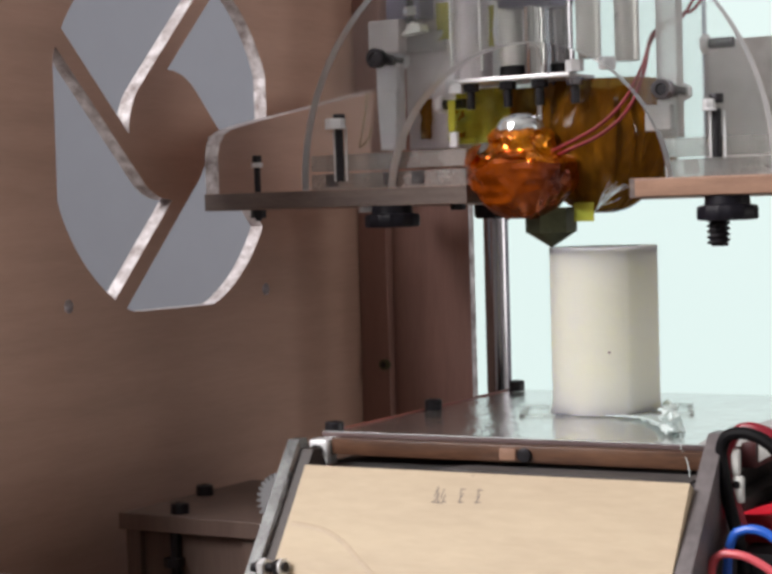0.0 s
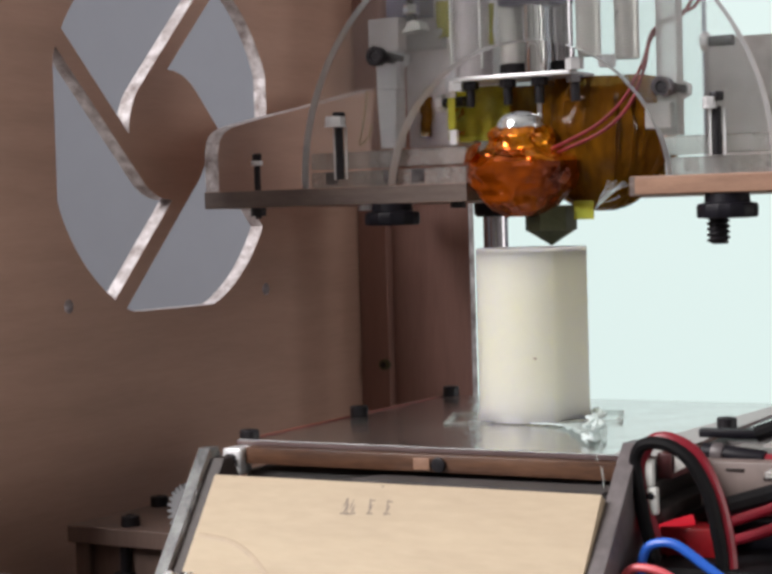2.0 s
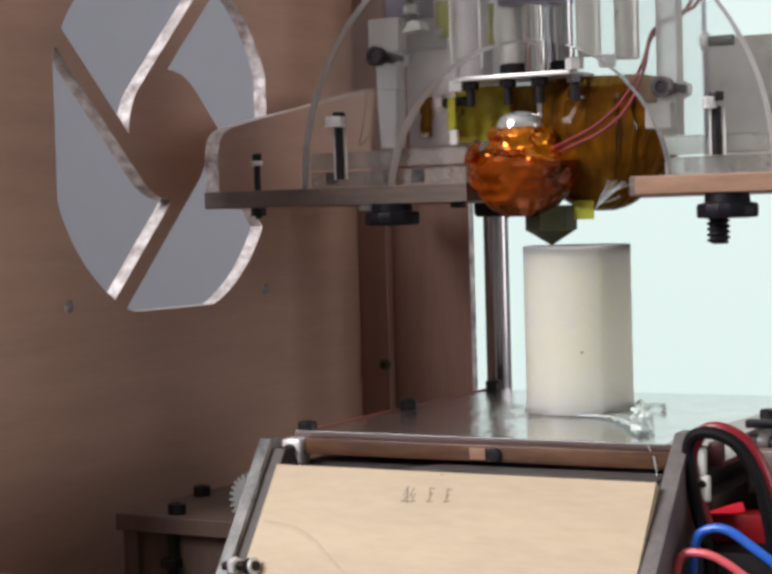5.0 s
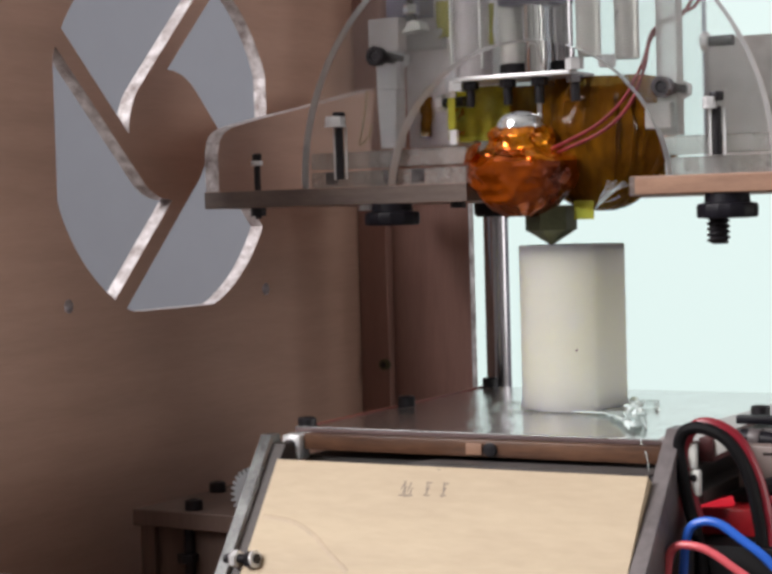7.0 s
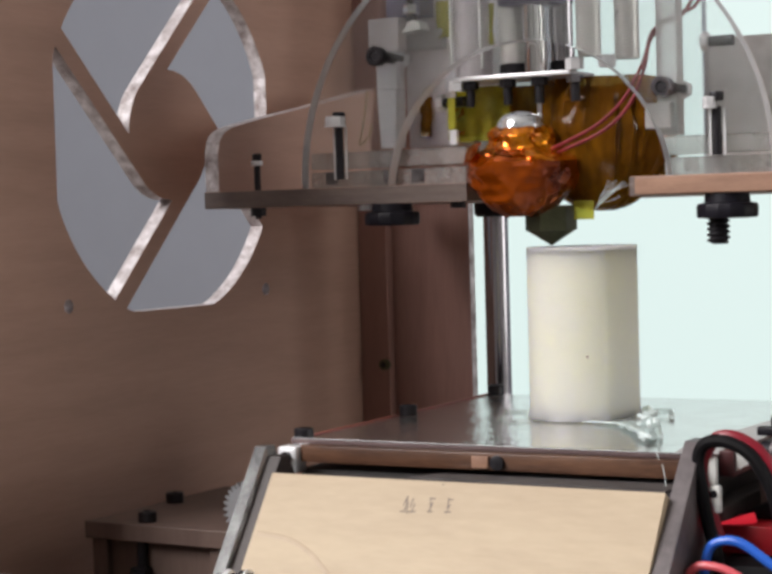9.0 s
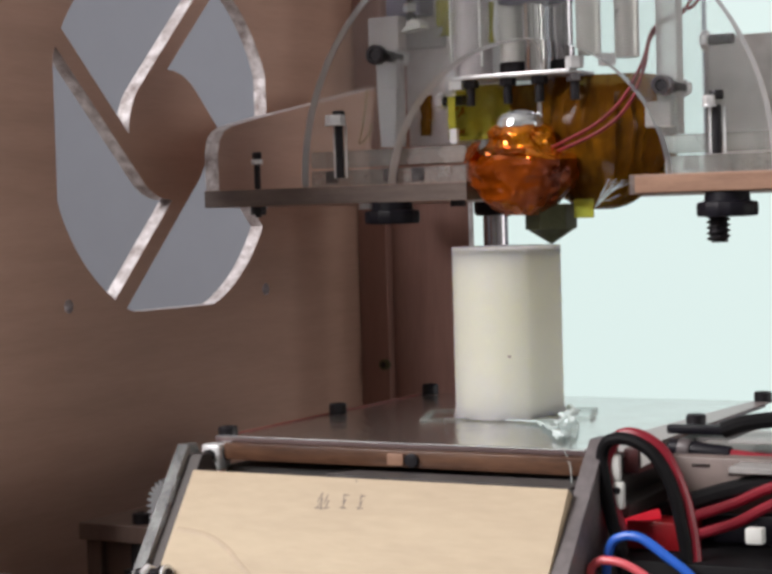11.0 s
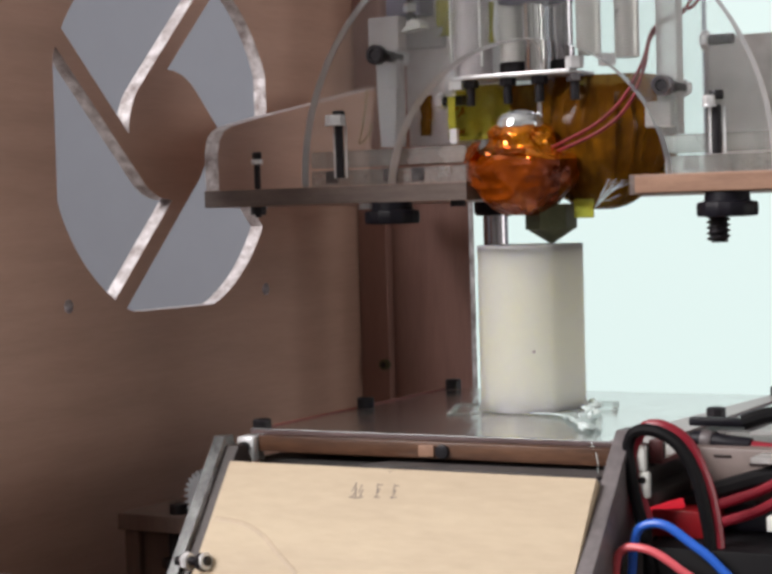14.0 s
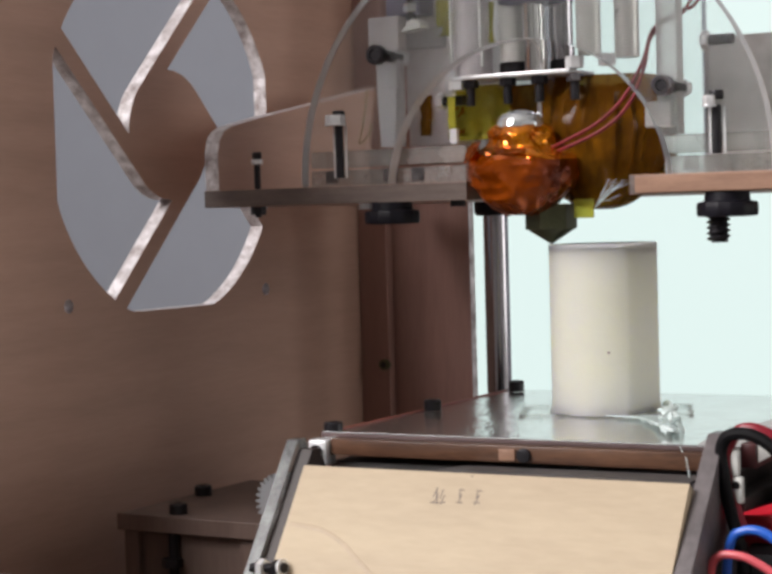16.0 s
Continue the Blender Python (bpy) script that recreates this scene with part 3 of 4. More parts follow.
def foot_details():
    # flat skirt round the foot, and a tangle of stray plastic with one long thread
    def box_loop(w, h, turn):
        c, q = math.cos(turn), math.sin(turn)
        return [(c * u - q * v, q * u + c * v) for u, v in ((-w, -h), (w, -h), (w, h), (-w, h))]
    part("skirt", bm_sheet([box_loop(24.5, 12.6, radians(20)), box_loop(23, 11.2, radians(20))], 0.5, Matrix.Translation((0, 0, -2.1))), SKIRT, PRINT, "thin flat skirt of plastic", False)
    # a thin bead hugs the foot and swells into the tangle
    part("stray_strand", bm_tube([(6, -16.5, -1.9), (10, -17, -1.7), (16.5, -19.7, -1.6), (22, -26, -1.5), (27, -33, -1.4), (33, -44, -1.4)], 0.22, 8), STRAND, PRINT)
    bm = bmesh.new()
    near, far = smooth_line([(9, -17, 0), (16.5, -20.5, 0), (26, -33, 0), (36, -51, 0)], 8), smooth_line([(9, -16.4, 0), (19, -10, 0), (28, -18, 0), (41, -50, 0)], 8)
    rows = []
    for k, (a, b) in enumerate(zip(near, far)):
        lift = 0.3 + 1.3 * k / 24
        rows.append([bm.verts.new((a.x + (b.x - a.x) * q / 8, a.y + (b.y - a.y) * q / 8, -2.2 + lift * (0.55 + 0.9 * noise.noise(Vector((k * 0.5, q * 0.6, 4)))))) for q in range(9)])
    for a, b in zip(rows, rows[1:]):
        for q in range(8):
            bm.faces.new((a[q], a[q + 1], b[q + 1], b[q]))
    bmesh.ops.solidify(bm, geom=bm.faces[:], thickness=0.35)
    part("stray_film", bm, STRAND, PRINT, "crumpled translucent plastic film")
    for k in range(9):
        u = k / 8
        pts = [(19 + 17 * u + random.uniform(-2, 2), -4 - 42 * u + random.uniform(-5, 5), -1.6 + random.uniform(0, 1.8)) for _ in range(5)]
        part("stray_strand", bm_tube(pts, 0.3 + 0.25 * random.random(), 6, 4), STRAND, PRINT, "tangled translucent strand")
    part("stray_strand", bm_tube([(21, -8, -1.8), (19.5, 0, -0.6), (17, 4, 0.2), (15.4, 5, -0.5)], 0.55, 8), STRAND, PRINT, "tangled translucent strand")
    part("thread", bm_tube([(39, -48, -1.4), (44, -62, -1.8), (47, -71.3, -1.9), (50, -75.5, -4.5), (52.6, -81, -8), (53.5, -84, -13)], 0.08, 6), STRAND, PRINT, "hair-thin plastic thread")


def printed():
    foot_details()
    top, base, layers = 45.0, -2.2, 96
    sec, n = tube_section(15.5), 112

    def shell(z0, z1, steps, wall, proud=0.0):
        bm = bmesh.new()
        outer, inner = [], []
        for k in range(steps + 1):
            z = z0 + (z1 - z0) * k / steps
            flare = 1 + 0.05 * max(0, 1 - (z - base) / 3.5) ** 2 + 0.0016 * math.sin(z * 0.9) + (0.0008 if k % 2 else -0.0008) + proud
            outer.append([bm.verts.new((x * flare, y * flare, z)) for x, y in sec])
            inner.append([bm.verts.new((x * wall, y * wall, z)) for x, y in sec])
        for grid in (outer, inner):
            for lo, hi in zip(grid, grid[1:]):
                for i in range(n):
                    bm.faces.new((lo[i], lo[(i + 1) % n], hi[(i + 1) % n], hi[i]))
        for i in range(n):
            for k in (0, -1):
                bm.faces.new((outer[k][i], outer[k][(i + 1) % n], inner[k][(i + 1) % n], inner[k][i]))
        return bm
    part("tube_wall", shell(base, top - 0.4, layers, 0.42), PLASTIC, PRINT)
    part("speck", bm_lathe([(0.1, 0), (0.45, 0.2), (0.45, 0.5), (0.1, 0.7)], 10, at=(6.6, -14.0, 15.2)), GRAIN, PRINT, "tiny dark speck")
    return part("fresh_layer", shell(top - 1.4, top, 3, 0.425, 0.0004), PLASTIC, PRINT, "freshly laid top layers")


FRESH = printed()


# ---- print head ----
HEAD = thing("print_head", "acrylic print head on a plywood plate with amber-taped hot end", "print head")
NX, NY, AY = 36.0, 62.6, 50.0   # nozzle, and the front face of the arch sheet


def head():
    f = HEAD
    # plywood plate with a notch round the hot end
    plate = [(-76, 49), (16, 49), (16, 82), (66, 82), (66, 49), (150, 49), (150, 150), (-76, 150)]
    part("stage_plate", bm_sheet([plate], 4.9, Matrix.Translation((0, 0, 61.0)), 0.2), [PLY_X, BURNT], f, "plywood stage plate", False, (0, 0, 1))
    part("front_strip", bm_box(68.5, 150, 46.5, 48.8, 58.6, 63.5, 0.3), BAR_LIGHT, f, "reddish wooden front strip", False)
    gus = [(50, 63.6), (50, 75.5), (51, 79.3), (53.5, 82), (57, 83.6), (62, 84.7), (77, 87.6), (148, 99.9), (144, 82), (142, 63.6)]
    part("side_gusset", bm_sheet([gus], 4.8, Matrix.Translation((-73.6, 0, 0)) @ YZ, 0.2), [PLY, CUT], f, "plywood gusset with a rounded front corner", False, (1, 0, 0))
    # clear arch sheet
    def arc(cx, cz, rad, foot, flip):
        a = math.asin((foot - cz) / rad)
        return [(cx + flip * rad * math.cos(a + (math.pi - 2 * a) * k / 48), cz + rad * math.sin(a + (math.pi - 2 * a) * k / 48)) for k in range(49)]
    part("arch_sheet", bm_sheet([arc(32.6, 65.2, 73, 63.6, 1) + arc(33.1, 59.3, 43.7, 63.6, -1)], 4.4, Matrix.Translation((0, AY + 2.3, 0)) @ XZ, 0.2), [ACRYL, EDGE], f, "clear acrylic arch sheet", False, (0, 1, 0))
    # stacked acrylic bars at the feet of the arch
    for x0, x1 in ((-39.5, 13), (74, 112)):
        for z in (63.6, 69.3):
            part("foot_bar", bm_box(x0, x1, AY + 4.8, AY + 14, z, z + 4.9, 0.3), BAR_ACRYL, f, "frosted acrylic foot bar", False)
    for x in (-34, -24, -14, -5, 4, 80, 96, 104):
        part("joint_tab", bm_box(x, x + 4.2, AY + 4.4, AY + 4.75, 64.6, 68.4, 0.1), GREY_EDGE if x % 4 else BAR_ACRYL, f, "acrylic finger joint", False)
    # bolts in the arch's slots
    for x, z0, z1, rad, shift in ((-26.4, 66, 85.5, 3.2, 0), (91.0, 68.5, 84.8, 1.9, -1.3)):
        b = part("slot_bolt", bm_rod((x, AY - 0.6, z0), (x, AY - 0.6, z1 - 3.5), 1.25, 14), BLACK, f, "black bolt in a slot")
        part("tip", bm_rod((x, AY - 0.4, z1 - 2), (x, AY - 0.4, z1 + 0.5), 1.9, 16, bevel=0.4), BLACK, b)
        for side in (-2.3, 1.7):
            part("slot_edge", bm_box(x + side, x + side + 0.6, AY - 0.3, AY + 0.1, z0, z1 - 4, 0.1), EDGE, b, "frosted slot edge", False)
        part("nut", bm_rod((x + shift, AY - 2.6, z1 - 3.4), (x + shift, AY - 2.6, z1 - 0.9), rad * 0.92, 6, bevel=0.35), NUT, b, "bright zinc nut")
        part("washer", bm_rod((x + shift, AY - 2.6, z1 - 4.0), (x + shift, AY - 2.6, z1 - 3.4), rad, 20, bevel=0.15), NUT, b, "bright washer")
    b = part("plate_bolt", bm_rod((-60, 55, 55), (-60, 55, 74.2), 1.0, 14), BLACK, f)
    part("head", bm_rod((-60, 55, 73.0), (-60, 55, 75.2), 1.5, 14, bevel=0.4), BLACK, b)
    part("nut", bm_rod((-60, 55, 71.4), (-60, 55, 72.9), 1.75, 6, bevel=0.2), NUT, b, "bright nut")
    part("nut", bm_rod((-60, 55, 55.8), (-60, 55, 58.4), 2.4, 6), BLACK, b)
    for x, m in ((-20.5, NUT), (10.5, BLACK)):
        part("plate_nut", bm_rod((x, 54, 56.6), (x, 54, 58.5), 2.2, 6), m, f, "small nut under the plate")
    # thumb nuts under the plate
    for x, stub, up in ((92.2, True, 0.4), (-11, False, 0.6)):
        bm = bm_lathe([(5.2, 51.3 + up), (8.0, 51.5 + up), (8.3, 52.2 + up), (8.3, 54.4 + up), (8.0, 55.2 + up), (6.1, 55.6 + up), (5.9, 58.4)], 42, at=(x, 53, 0))
        for q in bm.verts:
            d = Vector((q.co.x - x, q.co.y - 53))
            if d.length > 7:
                d *= 1 - 0.035 * (1 + math.cos(14 * math.atan2(d.y, d.x)))
                q.co.x, q.co.y = x + d.x, 53 + d.y
        k = part("thumb_nut", bm, BLACK_PLASTIC, f, "black plastic thumb nut")
        if stub:
            bm = bmesh.new()
            rows = []
            for j in range(57):
                z = 44.9 + 7.2 * j / 56
                rows.append([])
                for i in range(24):
                    a = 2 * math.pi * i / 24
                    r = (2.75 + 0.42 * math.cos(2 * math.pi * z / 1.5 - a)) * min(1, 0.72 + (z - 44.9) * 0.4)
                    rows[-1].append(bm.verts.new((x - 2.6 + r * math.cos(a), 53 + r * math.sin(a), z)))
            for lo, hi in zip(rows, rows[1:]):
                for i in range(24):
                    bm.faces.new((lo[i], lo[(i + 1) % 24], hi[(i + 1) % 24], hi[i]))
            bm.faces.new(rows[0][::-1])
            bm.faces.new(rows[-1])
            part("threaded_end", bm, BLACK, k)
    # bearings on the guide rods
    part("rod_bearing", bm_lathe([(6.5, 53.5), (7.5, 54.5), (7.5, 58.4)], 24, at=(-34.2, 166, 0)), BLACK_PLASTIC, f, "black rod bearing")
    part("rear_plate", bm_box(-76, 150, 150, 162, 58.6, 63.4, 0.2), PLY_X, f, "", False)


head()


def hot_end():
    f = HEAD
    # nozzle
    bm = bm_rod((NX, NY, 49.4), (NX, NY, 56.5), 7.4, 6)
    bm_lathe([(0.35, 45.1), (0.7, 45.4), (7.0, 49.4), (7.0, 49.6)], 24, bm, (NX, NY, 0))
    part("nozzle", bm, BRASS, f, "tarnished brass hex nozzle")
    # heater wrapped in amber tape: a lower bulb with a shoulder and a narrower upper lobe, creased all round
    profile = [(4.5, 53.6), (7.5, 55.0), (11.2, 57.4), (14.0, 60.6), (15.4, 64.2), (15.6, 67.6), (15.0, 70.0), (12.6, 71.6), (10.4, 72.8), (9.6, 74.4), (9.6, 76.6), (8.6, 78.4), (6.8, 79.4), (4.8, 79.9), (2.5, 80.2)]
    line = smooth_line([(r, 0, z) for r, z in profile], 5)
    rows = []
    for p in line:
        rows.append([])
        for i in range(96):
            a = 2 * math.pi * i / 96
            c, q = math.cos(a), math.sin(a)
            tilt = p.z + 1.6 * noise.noise(Vector((1.2 * c + 3, 1.2 * q, 0.3)))
            fold = abs(noise.noise(Vector((1.3 * c + 7, 1.3 * q, tilt * 0.10))))
            pleat = abs(noise.noise(Vector((2.6 * c, 2.6 * q + 5, tilt * 0.26))))
            rad = p.x * (1.06 - 0.24 * fold - 0.15 * pleat)
            sag = 1.3 * noise.noise(Vector((2 * c, 2 * q, 1)))
            rows[-1].append((30.2 + 1.03 * rad * c, 56 + 0.94 * rad * q, p.z + sag * min(1, p.x / 10)))
    # the wrap is split where it turns upwards: lit colour above, shade colour below
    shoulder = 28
    for name, some, m, words in (("heater_wrap", rows[:shoulder + 1], SHADED_AMBER, "lower crumpled amber tape, coloured as in shade"), ("upper_wrap", rows[shoulder:], LIT_AMBER, "upper amber tape, coloured as lit from above")):
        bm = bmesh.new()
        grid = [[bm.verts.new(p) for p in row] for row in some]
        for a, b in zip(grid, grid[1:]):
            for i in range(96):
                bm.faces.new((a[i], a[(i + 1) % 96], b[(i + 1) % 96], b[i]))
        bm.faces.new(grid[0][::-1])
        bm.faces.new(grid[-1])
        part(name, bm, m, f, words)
    # loose turns of tape lying over the shoulder and the side
    for turn, rise, reach, width, seed in ((-2.55, 72.2, 14.8, 5.0, 1), (-1.5, 71.4, 12.6, 2.0, 2), (-0.55, 69.5, 14.2, 2.6, 3)):
        bm = bmesh.new()
        rows = []
        for i in range(13):
            a = turn + 0.9 * (i / 12 - 0.5)
            rows.append([])
            for j in range(6):
                u = j / 5 - 0.5
                r = reach + 0.9 - 1.8 * u * u - (2.8 * u if rise > 70 else 0) + 1.1 * noise.noise(Vector((i * 0.45, j * 0.5, seed)))
                rows[-1].append(bm.verts.new((30.2 + r * math.cos(a), 56 + 0.94 * r * math.sin(a), rise + width * u + 1.4 * noise.noise(Vector((i * 0.3, 9, seed))))))
        for a, b in zip(rows, rows[1:]):
            for j in range(5):
                bm.faces.new((a[j], a[j + 1], b[j + 1], b[j]))
        bmesh.ops.solidify(bm, geom=bm.faces[:], thickness=0.25)
        part("tape_flap", bm, LIT_AMBER, f, "loose turn of amber tape")
    # dome added to carry the highlight on top of the wrapped heater
    part("wrap_highlight", bm_lathe([(6.9, 78.6), (6.8, 79.6), (6.2, 81.2), (4.7, 82.5), (2.5, 83.2), (0.8, 83.4)], 28, at=(30.4, 55.4, 0)), WRAP_GLINT, f, "bluish-white dome for the highlight on the tape")
    # amber film behind
    for x0, x1, y, z0, z1, m in ((2, 22, 66, 76, 92, LIME_FILM), (-10, 4, 74, 74, 88, AMBER_FILM), (12, 30, 74, 66, 92, AMBER_FILM)):
        bm = bmesh.new()
        nx, nz = 14, 10
        rows = [[bm.verts.new((x0 + (x1 - x0) * i / nx, y + 2.2 * noise.noise(Vector((i * 0.35, j * 0.4, x0))), z0 + (z1 - z0) * j / nz)) for i in range(nx + 1)] for j in range(nz + 1)]
        for j in range(nz):
            for i in range(nx):
                bm.faces.new((rows[j][i], rows[j][i + 1], rows[j + 1][i + 1], rows[j + 1][i]))
        bmesh.ops.solidify(bm, geom=bm.faces[:], thickness=0.5)
        part("tape_film", bm, m, f, "loose amber tape film")
    part("tape_tab", bm_box(44.3, 50.4, 60, 60.5, 52.3, 57.6, 0.1), LIME_FILM, f, "yellow tape tab", False)
    # loose amber sleeve round the insulator: a crumpled bag, drawn in at the bottom
    shape = smooth_line([(3, 0, 54.6), (8, 0, 56.0), (12.5, 0, 59.5), (15.5, 0, 64), (18.5, 0, 70), (19.6, 0, 78), (18.6, 0, 86), (17, 0, 92.5)], 3)
    bm = bmesh.new()
    rows = []
    for p in shape:
        rows.append([])
        for i in range(72):
            a = 2 * math.pi * i / 72
            c, q = math.cos(a), math.sin(a)
            rad = p.x * (1.08 - 0.22 * abs(noise.noise(Vector((2.4 * c, 2.4 * q, p.z * 0.05)))) - 0.14 * abs(noise.noise(Vector((6 * c, 6 * q + 2, p.z * 0.09)))))
            rows[-1].append(bm.verts.new((47.0 + rad * c, 75 + 0.8 * rad * q, p.z)))
    for a, b in zip(rows, rows[1:]):
        for i in range(72):
            bm.faces.new((a[i], a[(i + 1) % 72], b[(i + 1) % 72], b[i]))
    bmesh.ops.solidify(bm, geom=bm.faces[:], thickness=0.3)
    part("amber_sleeve", bm, AMBER_FILM, f, "loose amber film sleeve")
    part("rear_film", bm_box(26, 64, 90.4, 91.2, 63.6, 93.5, 0.1), AMBER_FILM, f, "amber film on the rear sheet", False)
    part("insulator", bm_lathe([(6, 61), (6, 86), (4, 90)], 24, at=(48.5, 78, 0)), DARK_CORE, f)
    for k in range(12):
        a = Vector((50.8 + 0.15 * k, 60, 54.9 + 0.2 * k))
        e = Vector((55 + 9 * random.random(), 59 + random.random(), 58.5 + 5.5 * random.random()))
        bend = (a + e) / 2 + Vector((0, -0.5, random.uniform(-0.8, 1.2)))
        part("frayed_strand", bm_tube([a, bend, e], 0.06, 5, 3), STRAND, f, "frayed glass strand")
    # retainer plate with its bolts and tubes
    rp = part("retainer_plate", bm_box(8.2, 46.5, 54, 72, 92.9, 94.1, 0.3), NUT, f, "bright metal retainer plate")
    for x, y, z0, z1, r, m in ((33.5, 60, 94.8, 150, 3.2, CHROME), (35.0, 59, 80, 92.8, 0.9, CHROME), (24.5, 66, 96, 150, 4.6, TUBE), (38.5, 68, 84, 150, 3.4, STEEL), (50.5, 60, 98, 150, 3.5, TUBE), (59.5, 66, 97, 150, 3.5, TUBE)):
        part("tube", bm_rod((x, y, z0), (x, y, z1), r, 24), m, f, "upright metal tube")
    for x, y, rad in ((24.5, 66, 4.9), (38.5, 68, 3.8)):
        part("collar", bm_lathe([(rad, 94.4), (rad, 97.4), (rad - 0.5, 98)], 24, at=(x, y, 0)), BLACK, f, "black clamping collar")
    for x in (14, 26, 36, 47):
        part("bolt", bm_rod((x, 57, 85.5), (x, 57, 92.8), 1.3, 12), BLACK, rp)
        part("nut", bm_rod((x, 57, 90.6), (x, 57, 92.8), 2.4, 6, bevel=0.2), STEEL if x > 40 else BLACK, rp)
    for x in (47, 57):
        part("nut", bm_rod((x, 57, 94.4), (x, 57, 97.6), 2.6, 6), NUT, rp)
    # acrylic uprights: a broad block over a narrower one and a tapered foot
    part("upright_block", bm_box(-20, -9.6, 58, 63, 103.6, 113.4, 0.4), MILK, f, "milky acrylic block", False)
    part("upright_block", bm_box(-17.6, -10.4, 58, 63, 92.2, 103.5, 0.4), WHITISH, f, "white acrylic block", False)
    part("upright_foot", bm_sheet([[(-16.4, 75.0), (-11.4, 75.0), (-10.8, 84), (-10.6, 92.1), (-17.4, 92.1), (-17.0, 84)]], 5, Matrix.Translation((0, 60.5, 0)) @ XZ, 0.3), WHITISH, f, "tapered white acrylic foot", False)
    part("upright_sheet", bm_box(72.0, 78, AY + 6, AY + 11, 74.6, 150, 0.3), FROST, f, "frosted acrylic upright", False)
    part("upright_block", bm_box(69.6, 77.2, AY + 2, AY + 5.8, 76.4, 83.4, 0.4), FROST, f, "frosted acrylic block", False)
    # curled film beside the foot
    part("film_curl", bm_tube([(-20.6, 58, 92.4), (-21.0, 57, 87), (-22.4, 57, 80), (-23.4, 57, 76.4), (-21.6, 57, 77.2), (-19.8, 57, 79.4), (-19.4, 57.5, 82)], 0.3, 8), PALE_FILM, f, "curled strip of pale film")
    # strip of film and sheet edge beside the hot end
    part("edge_strip", bm_box(5.9, 9.2, 56.4, 57.2, 88.6, 96.4, 0.2), WHITISH, f, "white sheet edge", False)
    part("edge_film", bm_box(6.6, 9.0, 56.4, 57.0, 79.5, 88.5, 0.1), LIME_FILM, f, "yellow film strip", False)
    part("edge_nut", bm_box(7.2, 9.8, 55.8, 57.4, 74.7, 79.2, 0.4), WHITISH, f, "small white block", False)
    # clear tube of the filament feed
    bm = bm_lathe([(5.2, 94.4), (5.2, 150)], 32, at=(11.0, 66, 0))
    part("clear_tube", bm, MILK, f, "milky clear plastic tube")
    # white strips paint the bright edge lines of the clear tube
    for x in (5.6, 15.2):
        part("tube_edge_glint", bm_box(x, x + 0.9, 61.4, 62.2, 97, 150, 0.2), WHITE, f, "painted bright edge line of the tube", False)
    for x, z, m in ((-11.8, 101.4, BLACK), (76.8, 87.2, STEEL)):
        b = part("cross_bolt", bm_rod((x, AY - 2, z), (x, AY + 16, z), 1.7, 12), BLACK, f, "black cross bolt")
        bm = bm_lathe([(2.9, 0), (2.9, 2.6), (2.5, 3), (1.6, 3), (1.5, 1.2)], 20)
        bmesh.ops.transform(bm, matrix=Matrix.Translation((x, AY - 1, z)) @ Matrix.Rotation(radians(90), 4, "X"), verts=bm.verts)
        part("head", bm, m, b, "socket bolt head")
        part("socket", bm_rod((x, AY - 3.6, z), (x, AY - 2.0, z), 1.5, 6), BLACK, b)
        part("nut", bm_rod((x, AY + 12, z), (x, AY + 15, z), 2.5, 6, bevel=0.3), NUT, b)
    # further bolts held in the sheets
    for x, y, z in ((2.5, 60, 87.5), (82.5, 66, 100)):
        b = part("cross_bolt", bm_rod((x, y, z), (x + 8, y, z), 1.5, 12), BLACK, f, "black cross bolt")
        part("nut", bm_rod((x - 1, y, z), (x + 1.2, y, z), 2.6, 6, bevel=0.3), NUT, b)
    b = part("clamp_bolt", bm_rod((-6.5, 61, 112), (-6.5, 61, 124), 1.6, 12), BLACK, f, "black clamp bolt")
    part("nut", bm_rod((-6.5, 61, 114.2), (-6.5, 61, 117), 2.6, 6, bevel=0.3), CHROME, b)
    part("bracket_block", bm_box(-15, 1, 66, 76, 104, 110, 0.6), FROST, f, "", False)
    part("plate_nut", bm_rod((10.5, 55, 90.2), (10.5, 55, 92.7), 2.4, 6), NUT, f, "bright nut under the retainer")
    for x0, x1, z0, z1 in ((-1, 4, 107, 118), (14, 18, 104, 116), (3, 7, 78, 86), (-8, -4, 78, 90)):
        bm = bmesh.new()
        rows = [[bm.verts.new((x0 + (x1 - x0) * i / 5, 66 + 1.6 * noise.noise(Vector((i * 0.5, j * 0.5, x0))), z0 + (z1 - z0) * j / 6 + 1.5 * noise.noise(Vector((i, 3, x0))))) for i in range(6)] for j in range(7)]
        for j in range(6):
            for i in range(5):
                bm.faces.new((rows[j][i], rows[j][i + 1], rows[j + 1][i + 1], rows[j + 1][i]))
        bmesh.ops.solidify(bm, geom=bm.faces[:], thickness=0.4)
        part("tape_film", bm, AMBER_FILM if z0 < 100 else LIME_FILM, f, "loose amber tape film")
    part("side_sheet", bm_box(-13, 9, 68, 72, 75, 150, 0.3), MILK, f, "hazy acrylic side sheet", False)
    part("gusset_wedge", bm_sheet([[(-9.8, 108.6), (-2.6, 109.4), (-3.4, 111.8), (-6, 112.4)]], 5, Matrix.Translation((0, 62, 0)) @ XZ), WHITE, f, "pale plastic wedge", False)
    part("motor_block", bm_box(24, 41, 56, 72, 113.6, 150, 0.8), VIOLET, f, "violet-grey motor block")
    part("motor_block", bm_box(-15, -3, 60, 74, 113.5, 150, 0.8), VIOLET, f, "violet-grey motor block")
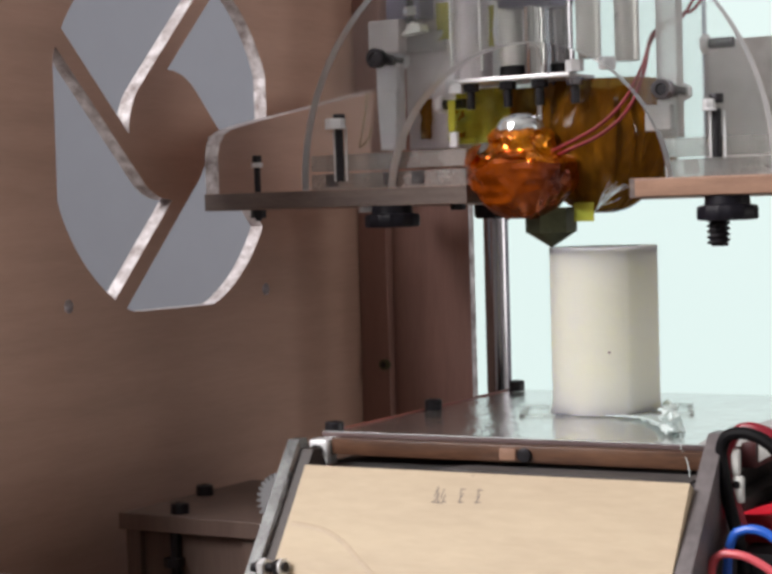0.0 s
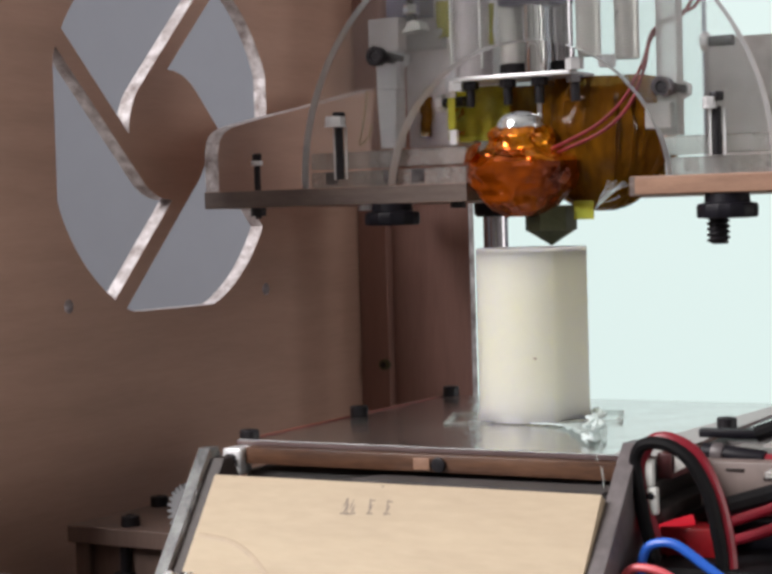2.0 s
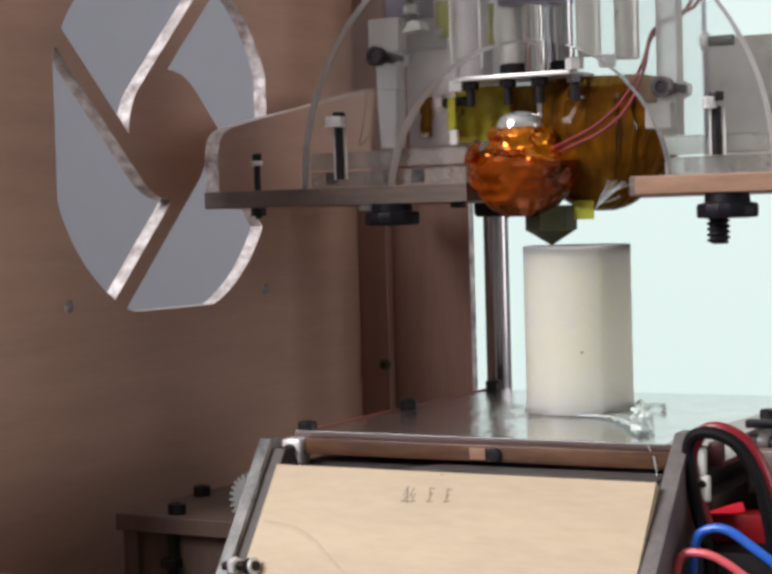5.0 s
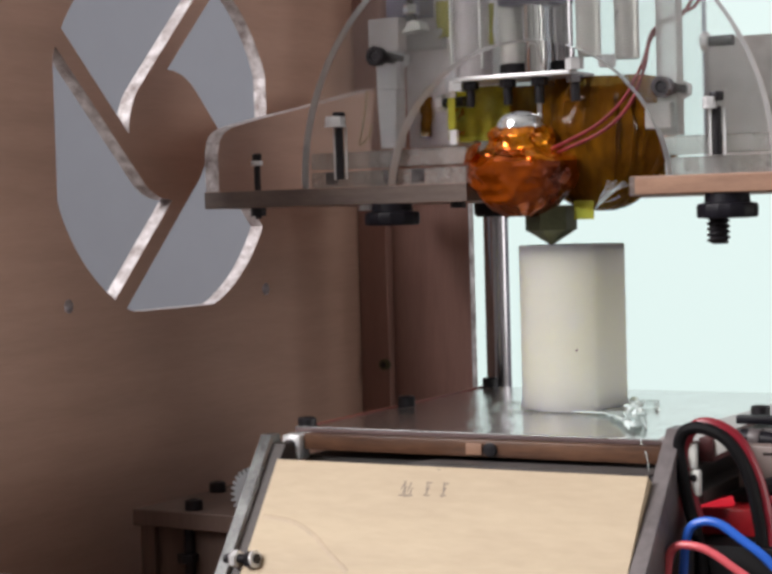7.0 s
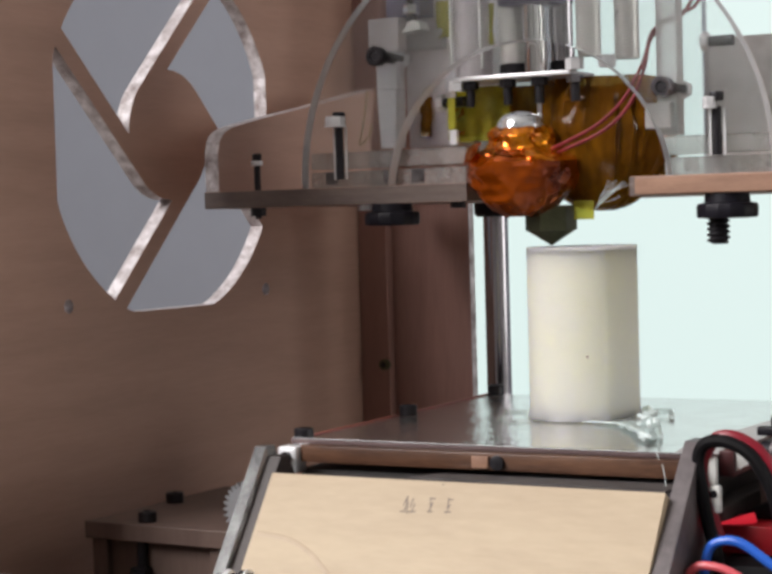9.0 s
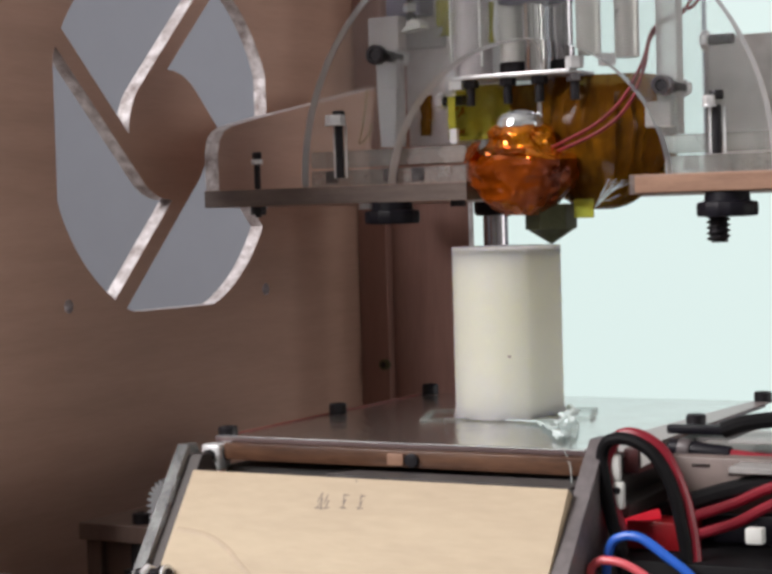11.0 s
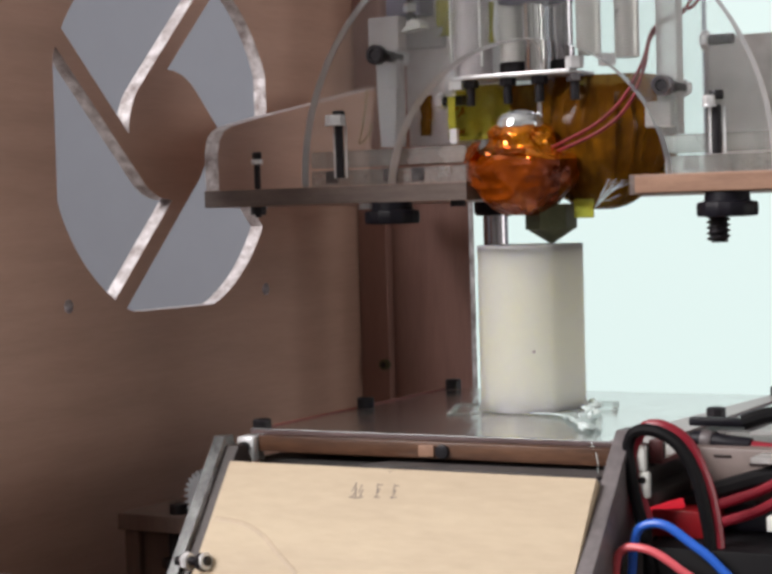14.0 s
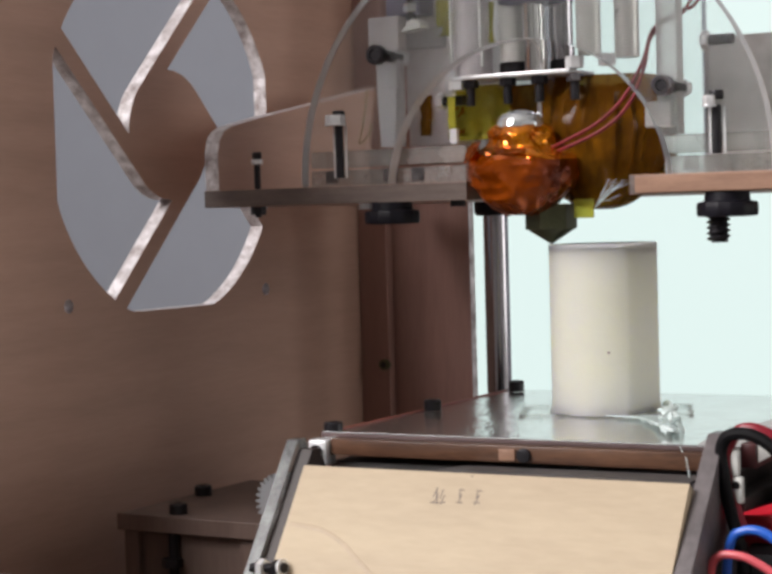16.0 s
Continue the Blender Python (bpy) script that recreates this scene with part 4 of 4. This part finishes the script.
    part("rear_sheet", bm_box(22.2, 72, 92, 96, 63.5, 150, 0.3), ACRYL, f, "clear acrylic rear sheet", False)
    part("rear_sheet", bm_box(-2, 22, 92, 96, 63.5, 150, 0.3), FROST, f, "frosted acrylic rear sheet", False)
    part("rear_sheet", bm_box(72.5, 150, 92, 96, 63.5, 103.5, 0.3), HAZE, f, "", False)
    part("motor_block", bm_box(22, 46, 50, 74, 116, 150, 1), VIOLET, f, "violet-grey motor block")
    # heater leads
    for k, (dx, dz) in enumerate(((0, 0), (1.6, 1.2))):
        part("red_lead", bm_tube([(41 + dx, 54, 72.5 - dz), (44.6 + dx, 51.5, 73.2 - dz), (55.9 + dx, 51.5, 78.3 - 1.5 * dz), (62.9 + dx, 53, 84.7 - 1.5 * dz), (68.1 + 0.4 * dx, 55, 93.6 - dz), (70.4, 58, 101.9 + dz), (74.9 + dx, 64, 107.1 + dz), (78.5 + dx * 2, 68, 112.6 + dz), (96 + dx * 2, 78, 150)], 0.5), LEAD, f, "thin red heater lead")


hot_end()

# ---- motion ----
# centre of the carriage every half second, in millimetres from its place at the start
PATH = [(0.0, 0.0, 0.0), (0.5, 2.1, -7.0), (1.0, 0.2, -14.4), (1.5, -4.9, -20.0), (2.0, -12.2, -22.3), (2.5, -19.7, -20.9), (2.7, -22.0, -19.8), (2.9, -24.0, -18.5), (3.0, -22.8, -18.0), (3.5, -16.1, -16.2), (4.0, -8.3, -14.7),
        (4.5, -4.9, -7.9), (5.0, -7.7, -1.4), (5.5, -15.4, 0.4), (6.0, -22.6, -0.5), (6.12, -23.9, -0.2), (6.3, -22.4, 2.5), (6.5, -20.3, 4.0), (7.0, -12.9, 6.5), (7.5, -5.4, 4.8), (8.0, 0.0, -0.5), (8.5, 2.0, -7.7), (9.0, -0.1, -14.9),
        (9.5, -5.2, -20.2), (10.0, -12.6, -22.2), (10.5, -20.0, -20.6), (10.65, -22.0, -19.6), (10.85, -24.0, -18.3), (11.0, -22.4, -17.5), (11.5, -15.8, -15.7), (12.0, -8.1, -14.1), (12.5, -4.9, -7.4), (13.0, -8.0, -1.1), (13.5, -15.8, 0.4),
        (14.0, -23.0, -0.6), (14.1, -23.9, -0.2), (14.3, -22.2, 2.9), (14.5, -19.9, 5.1), (15.0, -12.3, 6.9), (15.5, -5.0, 4.8), (16.0, 0.2, -0.8)]


def motions():
    skew = pose(0, 0, 0, 0, 0, 1.75)
    walk(PLATFORM, [(t, Matrix.Translation(V(x, y, 0)) @ skew) for t, x, y in PATH])
    walk(Y_STAGE, [(t, Matrix.Translation(V(0, y, 0))) for t, x, y in PATH])
    foot = skew @ Vector((PRINT_X / 1000, PRINT_Y / 1000, 0))
    walk(PRINT, [(t, Matrix.Translation(V(x, y, 0) + foot) @ skew) for t, x, y in PATH])
    walk(FRESH, [(t, Matrix.Translation((0, 0, z / 1000))) for t, z in ((0, 0), (1.6, 0), (1.9, 0.5), (9.6, 0.5), (9.9, 0.9), (16, 0.9))])
    walk(HEAD, [(t, Matrix.Translation(V(0, 0, z))) for t, z in ((0, 0), (1.6, 0), (1.8, 0.6), (9.6, 0.6), (9.8, 1.0), (16, 1.0))])


motions()
